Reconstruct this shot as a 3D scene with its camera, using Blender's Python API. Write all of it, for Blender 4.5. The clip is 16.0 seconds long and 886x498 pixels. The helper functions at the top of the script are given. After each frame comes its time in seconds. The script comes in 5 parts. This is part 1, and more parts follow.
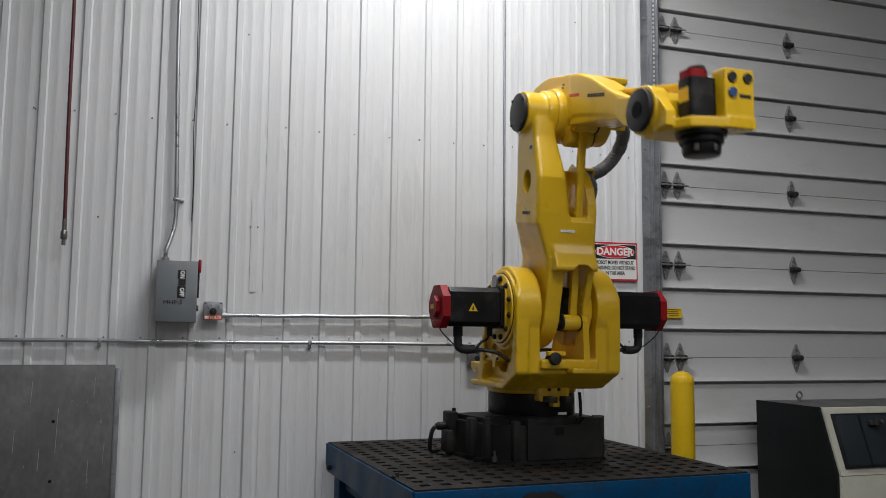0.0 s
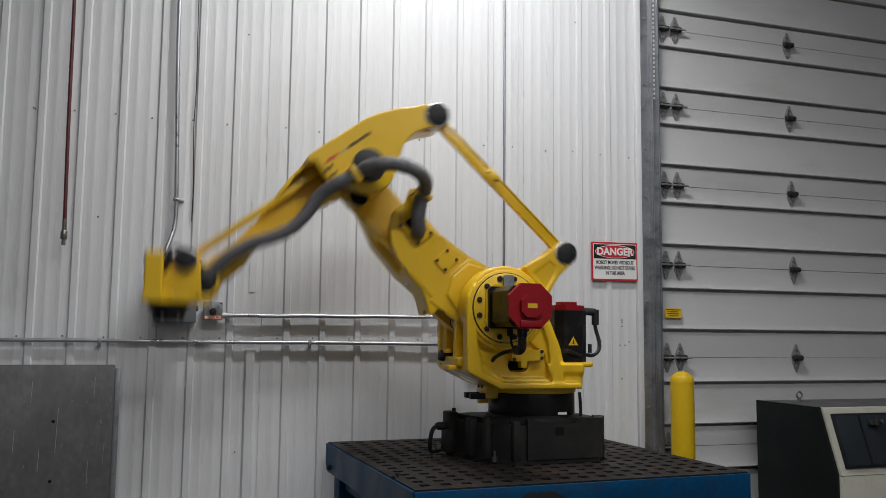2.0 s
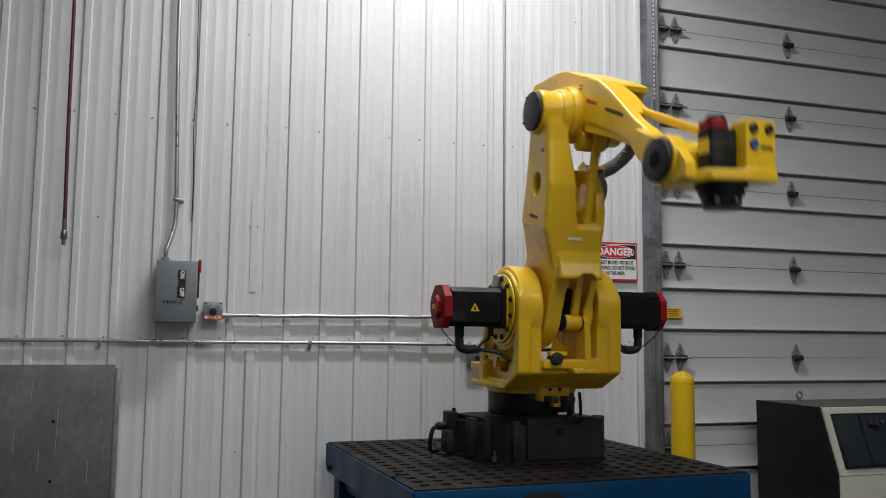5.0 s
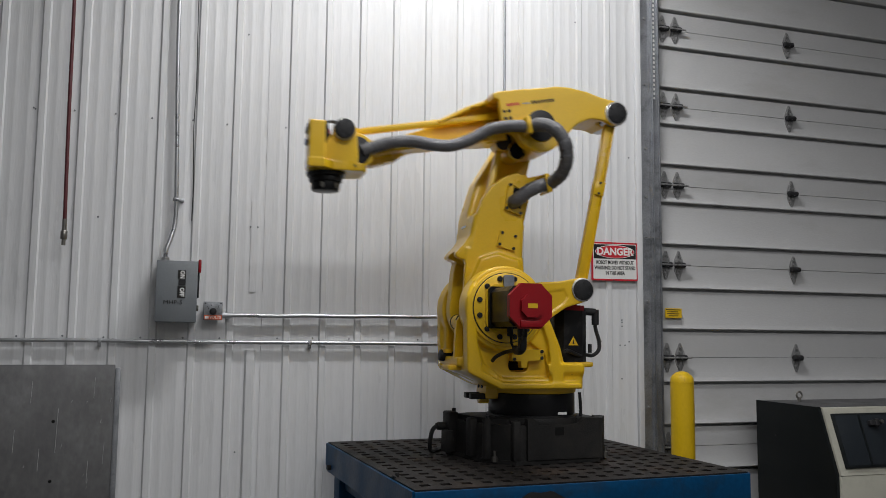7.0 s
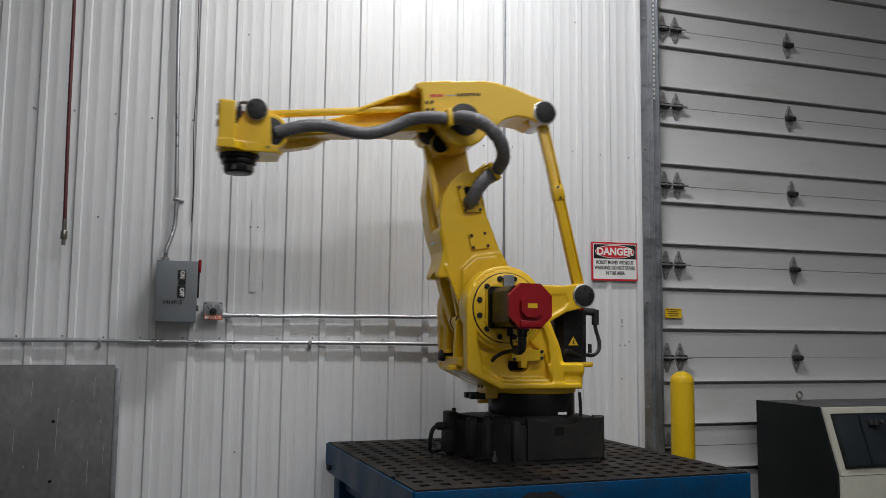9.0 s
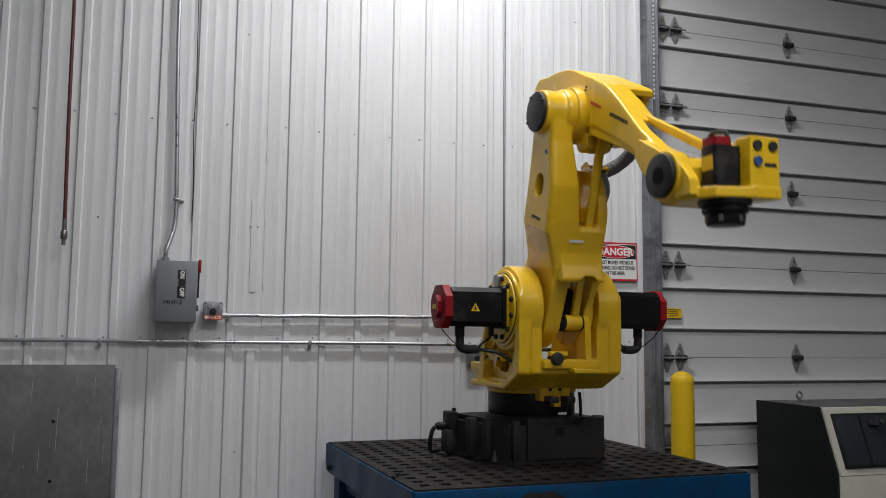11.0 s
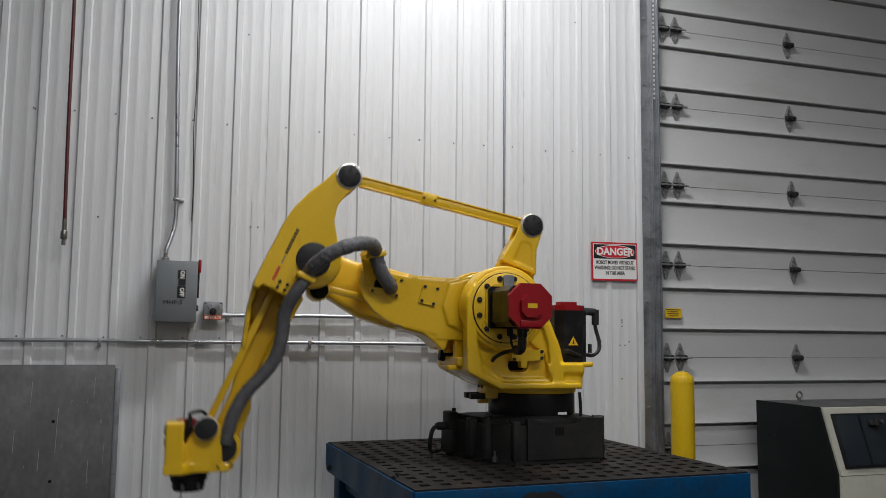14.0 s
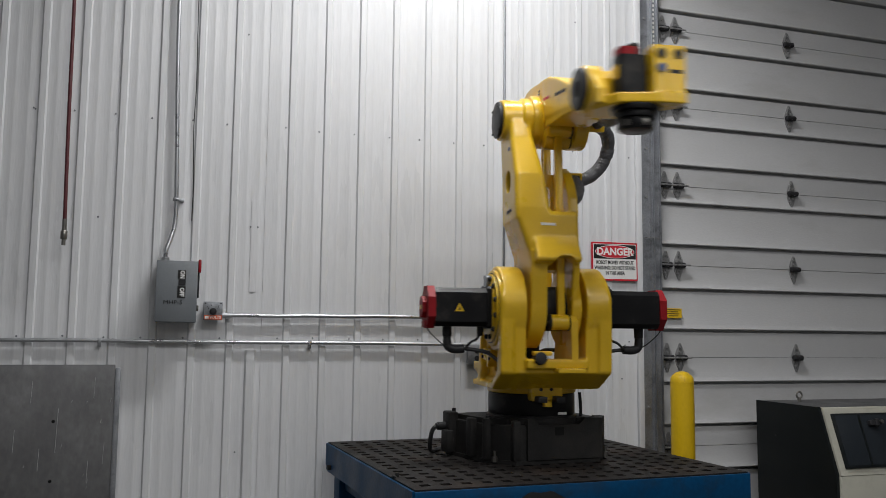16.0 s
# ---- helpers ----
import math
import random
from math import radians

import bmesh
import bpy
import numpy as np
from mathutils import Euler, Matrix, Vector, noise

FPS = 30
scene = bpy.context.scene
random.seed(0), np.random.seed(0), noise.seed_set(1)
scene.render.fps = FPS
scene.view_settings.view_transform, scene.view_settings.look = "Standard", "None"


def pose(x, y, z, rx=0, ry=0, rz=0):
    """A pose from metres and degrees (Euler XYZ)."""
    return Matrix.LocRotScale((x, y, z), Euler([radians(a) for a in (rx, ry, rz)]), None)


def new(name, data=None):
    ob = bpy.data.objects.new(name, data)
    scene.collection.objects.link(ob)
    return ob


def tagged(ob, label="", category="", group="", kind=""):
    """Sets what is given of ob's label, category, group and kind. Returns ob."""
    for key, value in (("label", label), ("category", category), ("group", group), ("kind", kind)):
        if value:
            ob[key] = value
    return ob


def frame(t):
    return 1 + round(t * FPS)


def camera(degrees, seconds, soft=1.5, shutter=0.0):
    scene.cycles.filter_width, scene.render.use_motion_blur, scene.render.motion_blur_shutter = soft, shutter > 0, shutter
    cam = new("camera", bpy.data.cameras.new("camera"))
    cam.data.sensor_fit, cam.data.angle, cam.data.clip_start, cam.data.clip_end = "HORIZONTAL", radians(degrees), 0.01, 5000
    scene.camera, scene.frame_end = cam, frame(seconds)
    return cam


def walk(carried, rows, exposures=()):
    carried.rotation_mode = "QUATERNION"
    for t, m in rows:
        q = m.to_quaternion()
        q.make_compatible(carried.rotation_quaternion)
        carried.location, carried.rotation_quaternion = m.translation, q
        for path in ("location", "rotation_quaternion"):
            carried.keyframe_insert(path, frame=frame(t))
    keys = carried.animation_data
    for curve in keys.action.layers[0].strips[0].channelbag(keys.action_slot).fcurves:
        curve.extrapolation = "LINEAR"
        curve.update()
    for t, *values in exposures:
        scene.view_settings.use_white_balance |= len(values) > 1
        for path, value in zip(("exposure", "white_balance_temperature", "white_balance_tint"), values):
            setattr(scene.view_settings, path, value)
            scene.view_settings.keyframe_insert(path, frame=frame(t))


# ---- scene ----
# ---- camera: it stands still ----
cam = camera(55.18, 16.0, soft=0.6, shutter=0.55)
CAM = pose(-0.95, -4.82, 1.40, 95.72, 0, -17.7) @ pose(0, 0, 0, 0, 0, 0.62)
walk(cam, [(0.0, CAM), (16.0, CAM)])

# ---- world and exposure ----
world = bpy.data.worlds.new("world")
scene.world = world
world.use_nodes = True
world.node_tree.nodes["Background"].inputs[0].default_value = (0.6, 0.65, 0.7, 1)
world.node_tree.nodes["Background"].inputs[1].default_value = 0.02
scene.view_settings.exposure = 0.0


# ---- materials ----
def material(name, color, rough=0.5, metal=0.0, vary=0.12, scale=6.0, fine=90.0, bump=0.05, spots=None, spot_scale=3.0, spot_edge=(0.55, 0.7), spec=0.5, stretch=(1, 1, 1), rough_vary=0.12, coat=0.0):
    m = bpy.data.materials.new(name)
    m.use_nodes = True
    nt = m.node_tree
    b = nt.nodes["Principled BSDF"]
    n = nt.nodes.new
    tc = n("ShaderNodeTexCoord")
    mp = n("ShaderNodeMapping")
    mp.inputs["Scale"].default_value = stretch
    nt.links.new(tc.outputs["Object"], mp.inputs[0])
    big, small = n("ShaderNodeTexNoise"), n("ShaderNodeTexNoise")
    big.inputs["Scale"].default_value, big.inputs["Detail"].default_value = scale, 4
    small.inputs["Scale"].default_value, small.inputs["Detail"].default_value = fine, 3
    nt.links.new(mp.outputs[0], big.inputs["Vector"])
    nt.links.new(mp.outputs[0], small.inputs["Vector"])
    add = n("ShaderNodeMath")
    add.operation = "ADD"
    nt.links.new(big.outputs[0], add.inputs[0])
    nt.links.new(small.outputs[0], add.inputs[1])
    ramp = n("ShaderNodeMapRange")
    ramp.inputs["From Min"].default_value, ramp.inputs["From Max"].default_value = 0.6, 1.4
    ramp.inputs["To Min"].default_value, ramp.inputs["To Max"].default_value = 1 - vary, 1 + vary
    nt.links.new(add.outputs[0], ramp.inputs[0])
    mul = n("ShaderNodeVectorMath")
    mul.operation = "SCALE"
    mul.inputs[0].default_value = color
    nt.links.new(ramp.outputs[0], mul.inputs["Scale"])
    out = mul.outputs[0]
    if spots:
        sp = n("ShaderNodeTexNoise")
        sp.inputs["Scale"].default_value, sp.inputs["Detail"].default_value, sp.inputs["Roughness"].default_value = spot_scale, 8, 0.65
        nt.links.new(mp.outputs[0], sp.inputs["Vector"])
        edge = n("ShaderNodeMapRange")
        edge.inputs["From Min"].default_value, edge.inputs["From Max"].default_value = spot_edge
        nt.links.new(sp.outputs[0], edge.inputs[0])
        mix = n("ShaderNodeMix")
        mix.data_type = "RGBA"
        mix.inputs[7].default_value = (*spots, 1)
        nt.links.new(edge.outputs[0], mix.inputs[0])
        nt.links.new(out, mix.inputs[6])
        out = mix.outputs[2]
    nt.links.new(out, b.inputs["Base Color"])
    rr = n("ShaderNodeMapRange")
    rr.inputs["From Min"].default_value, rr.inputs["From Max"].default_value = 0.3, 0.7
    rr.inputs["To Min"].default_value, rr.inputs["To Max"].default_value = max(rough - rough_vary, 0.03), min(rough + rough_vary, 1)
    nt.links.new(big.outputs[0], rr.inputs[0])
    nt.links.new(rr.outputs[0], b.inputs["Roughness"])
    b.inputs["Metallic"].default_value = metal
    b.inputs["Specular IOR Level"].default_value = spec
    b.inputs["Coat Weight"].default_value = coat
    b.inputs["Coat Roughness"].default_value = 0.2
    if bump:
        bp = n("ShaderNodeBump")
        bp.inputs["Strength"].default_value, bp.inputs["Distance"].default_value = bump, 0.01
        nt.links.new(add.outputs[0], bp.inputs["Height"])
        nt.links.new(bp.outputs[0], b.inputs["Normal"])
    return m


WALL = material("white_wall_steel", (0.655, 0.66, 0.675), 0.34, 0.0, 0.05, 2.0, 30, 0.10, spots=(0.5, 0.5, 0.5), spot_scale=2.2, spot_edge=(0.62, 0.85), stretch=(3, 3, 0.35))
DOOR = material("door_paint", (0.455, 0.455, 0.46), 0.42, 0.0, 0.05, 1.6, 60, 0.06, spots=(0.36, 0.35, 0.34), spot_scale=1.4, spot_edge=(0.55, 0.8), stretch=(0.6, 1, 2))
GALV = material("galvanised_steel", (0.30, 0.31, 0.33), 0.42, 0.75, 0.25, 14, 120, 0.05, spots=(0.16, 0.17, 0.18), spot_scale=9)
HINGE = material("hinge_steel", (0.30, 0.30, 0.30), 0.36, 0.45, 0.35, 24, 160, 0.2, spots=(0.07, 0.06, 0.055), spot_scale=22)
CONDUIT = material("conduit_zinc", (0.46, 0.47, 0.49), 0.34, 0.9, 0.12, 12, 200, 0.03)
YELLOW = material("robot_yellow", (0.76, 0.47, 0.012), 0.34, 0.0, 0.06, 3.0, 140, 0.05, spots=(0.44, 0.26, 0.012), spot_scale=4.5, spot_edge=(0.62, 0.9), coat=0.3)
BOLLARD = material("bollard_yellow", (0.62, 0.40, 0.01), 0.45, 0.0, 0.07, 4, 80, 0.04, spots=(0.22, 0.13, 0.02), spot_scale=9, spot_edge=(0.6, 0.72), spec=0.3, stretch=(1, 1, 0.45))
BLACK = material("motor_black", (0.007, 0.007, 0.008), 0.38, 0.0, 0.3, 8, 200, 0.05, spots=(0.03, 0.028, 0.025), spot_scale=8, spec=0.25)
CAST = material("cast_black", (0.0165, 0.016, 0.0158), 0.62, 0.0, 0.35, 5, 150, 0.25, spots=(0.032, 0.029, 0.026), spot_scale=5, spot_edge=(0.5, 0.75), spec=0.25)
CAP = material("cap_black", (0.02, 0.02, 0.022), 0.5, 0.0, 0.2, 10, 200, 0.04, spec=0.3)
RED = material("motor_red", (0.26, 0.005, 0.010), 0.5, 0.0, 0.12, 8, 200, 0.05, spec=0.25)
RIM = material("rim_aluminium", (0.55, 0.54, 0.52), 0.32, 0.85, 0.1, 12, 200, 0.03)
SLEEVE = material("hose_sleeve", (0.105, 0.105, 0.113), 0.42, 0.0, 0.35, 30, 160, 0.5, stretch=(1, 1, 1))
CABLE = material("cable_rubber", (0.012, 0.012, 0.013), 0.5, 0.0, 0.2, 30, 200, 0.1)
BLUE = material("table_blue", (0.0012, 0.046, 0.125), 0.42, 0.0, 0.22, 3, 60, 0.08, spots=(0.012, 0.03, 0.055), spot_scale=3.5, spot_edge=(0.55, 0.75), spec=0.14)
PLATEN = material("platen_iron", (0.014, 0.012, 0.0112), 0.62, 0.0, 0.4, 4, 90, 0.25, spots=(0.05, 0.034, 0.025), spot_scale=2.6, spot_edge=(0.5, 0.75), spec=0.2)
# near-black that stands in for the shade inside holes and openings
DARK = material("shade_black", (0.01, 0.01, 0.01), 0.8, 0.0, 0.2, spec=0.1)
GREYBOX = material("grey_enamel", (0.17, 0.185, 0.20), 0.45, 0.0, 0.06, 4, 120, 0.04, spots=(0.13, 0.14, 0.15), spot_scale=5)
STEEL = material("bare_steel_plate", (0.15, 0.15, 0.153), 0.46, 0.35, 0.30, 2.2, 40, 0.08, spots=(0.105, 0.104, 0.108), spot_scale=2.6, spot_edge=(0.45, 0.7), stretch=(1, 1, 0.6))
SCRATCH = material("scratch_bright", (0.55, 0.55, 0.55), 0.4, 0.5, 0.1)
CABDARK = material("cabinet_charcoal", (0.007, 0.009, 0.010), 0.42, 0.0, 0.1, 4, 220, 0.08, spec=0.2)
CABTOP = material("cabinet_top_grey", (0.06, 0.06, 0.062), 0.5, 0.0, 0.1, 4, 220, 0.08)
BEIGE = material("cabinet_beige", (0.42, 0.41, 0.35), 0.5, 0.0, 0.06, 4, 220, 0.06, spots=(0.36, 0.35, 0.295), spot_scale=5)
PANELGLASS = material("cabinet_window", (0.018, 0.022, 0.027), 0.16, 0.0, 0.1, 3, 60, 0.0)
WHITE = material("sign_white", (0.78, 0.78, 0.77), 0.4, 0.0, 0.03)
SIGNRED = material("sign_red", (0.55, 0.015, 0.03), 0.4, 0.0, 0.05)
SIGNBLACK = material("sign_black", (0.012, 0.012, 0.012), 0.4, 0.0, 0.1)
ORANGE = material("label_orange", (0.65, 0.10, 0.02), 0.5, 0.0, 0.1)
LABEL = material("label_yellow", (0.72, 0.45, 0.01), 0.45, 0.0, 0.05)
HOSERED = material("air_hose_red", (0.085, 0.010, 0.014), 0.5, 0.0, 0.15, 20, 150, 0.05)
BRASS = material("dull_metal", (0.25, 0.24, 0.22), 0.35, 0.9, 0.15)
BLUECAP = material("blue_plastic", (0.02, 0.07, 0.22), 0.4, 0.0, 0.1)
FLOOR = material("concrete", (0.13, 0.127, 0.12), 0.5, 0.0, 0.2, 1.5, 40, 0.1, spots=(0.10, 0.096, 0.09), spot_scale=0.8, spot_edge=(0.5, 0.75))
CEIL = material("white_ceiling_steel", (0.7, 0.7, 0.7), 0.5, 0.0, 0.04)
FRAME = material("fixture_white", (0.75, 0.75, 0.75), 0.4, 0.0, 0.03)


def glow(name, color, strength):
    m = bpy.data.materials.new(name)
    m.use_nodes = True
    b = m.node_tree.nodes["Principled BSDF"]
    b.inputs["Base Color"].default_value = (0.8, 0.8, 0.8, 1)
    b.inputs["Emission Color"].default_value = (*color, 1)
    b.inputs["Emission Strength"].default_value = strength
    return m


# ---- mesh helpers ----
def mesh_object(name, bm, mat, parent=None, label="", smooth=True, m=None, recalc=True):
    me = bpy.data.meshes.new(name)
    if recalc:
        bmesh.ops.recalc_face_normals(bm, faces=bm.faces)
    bm.to_mesh(me)
    bm.free()
    me.materials.append(mat)
    if smooth:
        me.shade_smooth()
        me.set_sharp_from_angle(angle=radians(35))
    ob = new(name, me)
    if parent:
        ob.parent = parent
    if m is not None:
        ob.matrix_basis = m
    if label:
        ob["label"] = label
    return ob


def part(name, bm, mat, parent, label="", m=None):
    return mesh_object(name, bm, mat, parent, label, m=m)


def empty(name, m, label="", category="", group="", kind=""):
    ob = new(name)
    ob.empty_display_size = 0.1
    ob.matrix_basis = m
    return tagged(ob, label, category, group, kind)


def B():
    return bmesh.new()


def bevel_new(bm, old, w, seg=2, limit=30):
    if w <= 0:
        return
    ed = [e for e in bm.edges if e not in old and len(e.link_faces) == 2 and e.calc_face_angle(0) > radians(limit)]
    bmesh.ops.bevel(bm, geom=ed, offset=w, segments=seg, profile=0.5, affect="EDGES", clamp_overlap=True)


def box(bm, x0, x1, y0, y1, z0, z1, w=0.0, seg=2):
    old = set(bm.edges)
    m = Matrix.Translation(((x0 + x1) / 2, (y0 + y1) / 2, (z0 + z1) / 2)) @ Matrix.Diagonal((abs(x1 - x0), abs(y1 - y0), abs(z1 - z0), 1))
    bmesh.ops.create_cube(bm, size=1, matrix=m)
    bevel_new(bm, old, w, seg)
    return bm


def prism(bm, pts, lo, hi, axis="y", w=0.0, seg=2, limit=30):
    """A closed outline pushed along an axis. axis y: points are (x, z); z: (x, y); x: (y, z)."""
    old = set(bm.edges)
    at = {"y": lambda p, d: (p[0], d, p[1]), "z": lambda p, d: (p[0], p[1], d), "x": lambda p, d: (d, p[0], p[1])}[axis]
    a = [bm.verts.new(at(p, lo)) for p in pts]
    b = [bm.verts.new(at(p, hi)) for p in pts]
    bm.faces.new(a)
    bm.faces.new(list(reversed(b)))
    for i in range(len(pts)):
        j = (i + 1) % len(pts)
        bm.faces.new((a[j], a[i], b[i], b[j]))
    bevel_new(bm, old, w, seg, limit)
    return bm


def cyl(bm, p, q, r, r2=None, seg=24, w=0.0):
    p, q = Vector(p), Vector(q)
    old = set(bm.edges)
    m = Matrix.Translation((p + q) / 2) @ (q - p).to_track_quat("Z", "Y").to_matrix().to_4x4()
    bmesh.ops.create_cone(bm, cap_ends=True, segments=seg, radius1=r, radius2=r if r2 is None else r2, depth=(q - p).length, matrix=m)
    bevel_new(bm, old, w, 2, 50)
    return bm


def tube(bm, pts, r, seg=12, caps=True):
    pts = [Vector(p) for p in pts]
    rings, up = [], Vector((0.13, 0.31, 0.94))
    for i, p in enumerate(pts):
        d = (pts[min(i + 1, len(pts) - 1)] - pts[max(i - 1, 0)]).normalized()
        s = d.cross(up)
        if s.length < 0.1:
            s = d.cross(Vector((1, 0, 0)))
        s.normalize()
        u = s.cross(d)
        up = u
        rad = r(i / (len(pts) - 1)) if callable(r) else r
        rings.append([bm.verts.new(p + rad * (math.cos(a) * s + math.sin(a) * u)) for a in (2 * math.pi * k / seg for k in range(seg))])
    for a, b in zip(rings, rings[1:]):
        for k in range(seg):
            bm.faces.new((a[k], a[(k + 1) % seg], b[(k + 1) % seg], b[k]))
    if caps:
        bm.faces.new(list(reversed(rings[0])))
        bm.faces.new(rings[-1])
    return bm


def sleeve(bm, pts, r, seed=1, seg=22, caps=True):
    """A loose fabric sleeve round a line: creases run round it and along it."""
    rg = random.Random(seed)
    waves = [(rg.randint(1, 4), rg.uniform(70, 260), rg.uniform(0, 6.28), rg.uniform(0.02, 0.05)) for _ in range(7)]
    first = len(bm.verts)
    tube(bm, pts, r, seg, caps)
    bm.verts.ensure_lookup_table()
    run = 0.0
    for i, p in enumerate(pts):
        if i:
            run += (Vector(p) - Vector(pts[i - 1])).length
        for k in range(seg):
            v = bm.verts[first + i * seg + k]
            a = 2 * math.pi * k / seg
            f = sum(h * abs(math.sin(n * a + w * run + c)) for n, w, c, h in waves) - 0.10
            v.co += (v.co - Vector(p)) * f
    return bm


def curve_points(ctrl, n=8):
    """A smooth line through the control points."""
    c = [Vector(p) for p in ctrl]
    c = [2 * c[0] - c[1]] + c + [2 * c[-1] - c[-2]]
    out = []
    for i in range(1, len(c) - 2):
        for k in range(n):
            t = k / n
            out.append(0.5 * (2 * c[i] + (c[i + 1] - c[i - 1]) * t + (2 * c[i - 1] - 5 * c[i] + 4 * c[i + 1] - c[i + 2]) * t * t + (3 * c[i] - c[i - 1] - 3 * c[i + 1] + c[i + 2]) * t ** 3))
    return out + [c[-2]]


def loft(bm, rows, r=0.02, n=3):
    """A body of rounded rectangles stacked along z: rows of z, x0, x1, y0, y1."""
    rings = []
    for z, x0, x1, y0, y1 in rows:
        rings.append([bm.verts.new((x, y, z)) for x, y in rounded(x0, x1, y0, y1, r, n)])
    for a, b in zip(rings, rings[1:]):
        for k in range(len(a)):
            j = (k + 1) % len(a)
            bm.faces.new((a[k], a[j], b[j], b[k]))
    bm.faces.new(list(reversed(rings[0])))
    bm.faces.new(rings[-1])
    return bm


def cast(name, bm, mat, parent, label="", m=None, cut=(), voxel=0.005, smooth=6, solver="EXACT"):
    """A casting: overlapping solids fused into one skin, pockets cut out, inner corners filleted."""
    def temp(b):
        bmesh.ops.recalc_face_normals(b, faces=b.faces)
        me = bpy.data.meshes.new("temp")
        b.to_mesh(me)
        b.free()
        o = bpy.data.objects.new("temp", me)
        scene.collection.objects.link(o)
        return o

    def fuse(o, size):
        md = o.modifiers.new("fuse", "REMESH")
        md.mode, md.voxel_size = "VOXEL", size

    body = temp(bm)
    fuse(body, voxel)
    tools = [temp(b) for b in cut]
    for o in tools:
        md = body.modifiers.new("pocket", "BOOLEAN")
        md.operation, md.object, md.solver = "DIFFERENCE", o, solver
    if tools:
        fuse(body, voxel)
    md = body.modifiers.new("fillet", "SMOOTH")
    md.factor, md.iterations = 0.5, smooth
    bpy.context.view_layer.update()
    me = bpy.data.meshes.new_from_object(body.evaluated_get(bpy.context.evaluated_depsgraph_get()))
    for o in [body] + tools:
        bpy.data.objects.remove(o)
    me.name = name
    me.materials.clear()
    me.materials.append(mat)
    me.shade_smooth()
    ob = new(name, me)
    ob.parent = parent
    if m is not None:
        ob.matrix_basis = m
    if label:
        ob["label"] = label
    return ob


def arc(cx, cz, r, a0, a1, n=10):
    return [(cx + r * math.cos(radians(a0 + (a1 - a0) * k / n)), cz + r * math.sin(radians(a0 + (a1 - a0) * k / n))) for k in range(n + 1)]


def rounded(x0, x1, z0, z1, r, n=4):
    return arc(x1 - r, z1 - r, r, 0, 90, n) + arc(x0 + r, z1 - r, r, 90, 180, n) + arc(x0 + r, z0 + r, r, 180, 270, n) + arc(x1 - r, z0 + r, r, 270, 360, n)


def lettering(name, words, size, mat, parent, m, squeeze=1.0, bold=0.0, thick=0.0006):
    """Words in the built-in font, centred, in the xy plane of m."""
    cu = bpy.data.curves.new(name, "FONT")
    cu.body, cu.size, cu.align_x, cu.align_y, cu.extrude, cu.offset, cu.resolution_u = words, size, "CENTER", "CENTER", thick, bold, 3
    tmp = bpy.data.objects.new(name, cu)
    scene.collection.objects.link(tmp)
    bpy.context.view_layer.update()
    me = bpy.data.meshes.new_from_object(tmp.evaluated_get(bpy.context.evaluated_depsgraph_get()))
    bpy.data.objects.remove(tmp)
    me.transform(Matrix.Diagonal((squeeze, 1, 1, 1)))
    me.materials.clear()
    me.materials.append(mat)
    ob = new(name, me)
    ob.parent = parent
    ob.matrix_basis = m
    return ob


FACING = pose(0, 0, 0, 90, 0, 0)   # a plane that looks towards -y


# ---- the room ----
CEIL_Z = 5.2
XW, XE, YS = -9.0, 11.0, -14.0
DX0, DX1, DTOP = 2.075, 6.0, 4.35     # the opening of the sectional door

floor = mesh_object("floor", box(B(), XW, XE, YS, 0.6, -0.2, 0.0), FLOOR)
tagged(floor, "smooth grey concrete floor of the shop", "floor", kind="structure")
ceiling = mesh_object("ceiling", box(B(), XW, XE, YS, 0.6, CEIL_Z, CEIL_Z + 0.15), CEIL)
tagged(ceiling, "white steel liner ceiling", "ceiling", kind="structure")

wall_north = mesh_object("wall_north", box(box(box(B(), XW, DX0, 0.004, 0.20, 0, CEIL_Z), DX0, DX1, 0.004, 0.20, DTOP, CEIL_Z), DX1, XE, 0.004, 0.20, 0, CEIL_Z), WALL)
tagged(wall_north, "white ribbed steel liner wall, slightly scuffed", "wall", kind="structure")


def sheet(ribs, x0, x1, z0, z1, parent):
    """One ribbed liner sheet: wide ribs with two low beads between them."""
    prof = [(x0, 0.0)]
    beads = sorted({round(r + d, 4) for r in ribs for d in (0.068, 0.135, -0.068, -0.135)})
    feats = sorted([(r, 0) for r in ribs] + [(b, 1) for b in beads if all(abs(b - r) > 0.05 for r in ribs)])
    last = None
    for x, k in feats:
        if last is not None and k == 1 and x - last < 0.02:
            continue
        wide, top, h = ((0.023, 0.015, 0.011) if k == 0 else (0.009, 0.004, 0.0011))
        if x - wide > x0 + 0.002 and x + wide < x1 - 0.002:
            prof += [(x - wide, 0.0), (x - top, -h), (x + top, -h), (x + wide, 0.0)]
            last = x
    prof.append((x1, 0.0))
    bm = B()
    zs = [z0 + (z1 - z0) * k / 6 for k in range(7)]
    cols = [[bm.verts.new((x, y, z)) for z in zs] for x, y in prof]
    for a, b in zip(cols, cols[1:]):
        for k in range(6):
            bm.faces.new((a[k], b[k], b[k + 1], a[k + 1]))
    # the sheet's own thin edge
    for c, o in ((cols[0], 1), (cols[-1], -1)):
        e = [bm.verts.new((v.co.x, 0.003, v.co.z)) for v in c]
        for k in range(6):
            bm.faces.new((c[k], c[k + 1], e[k + 1], e[k])[::o])
    return mesh_object("wall_sheet", bm, WALL, parent, recalc=False)


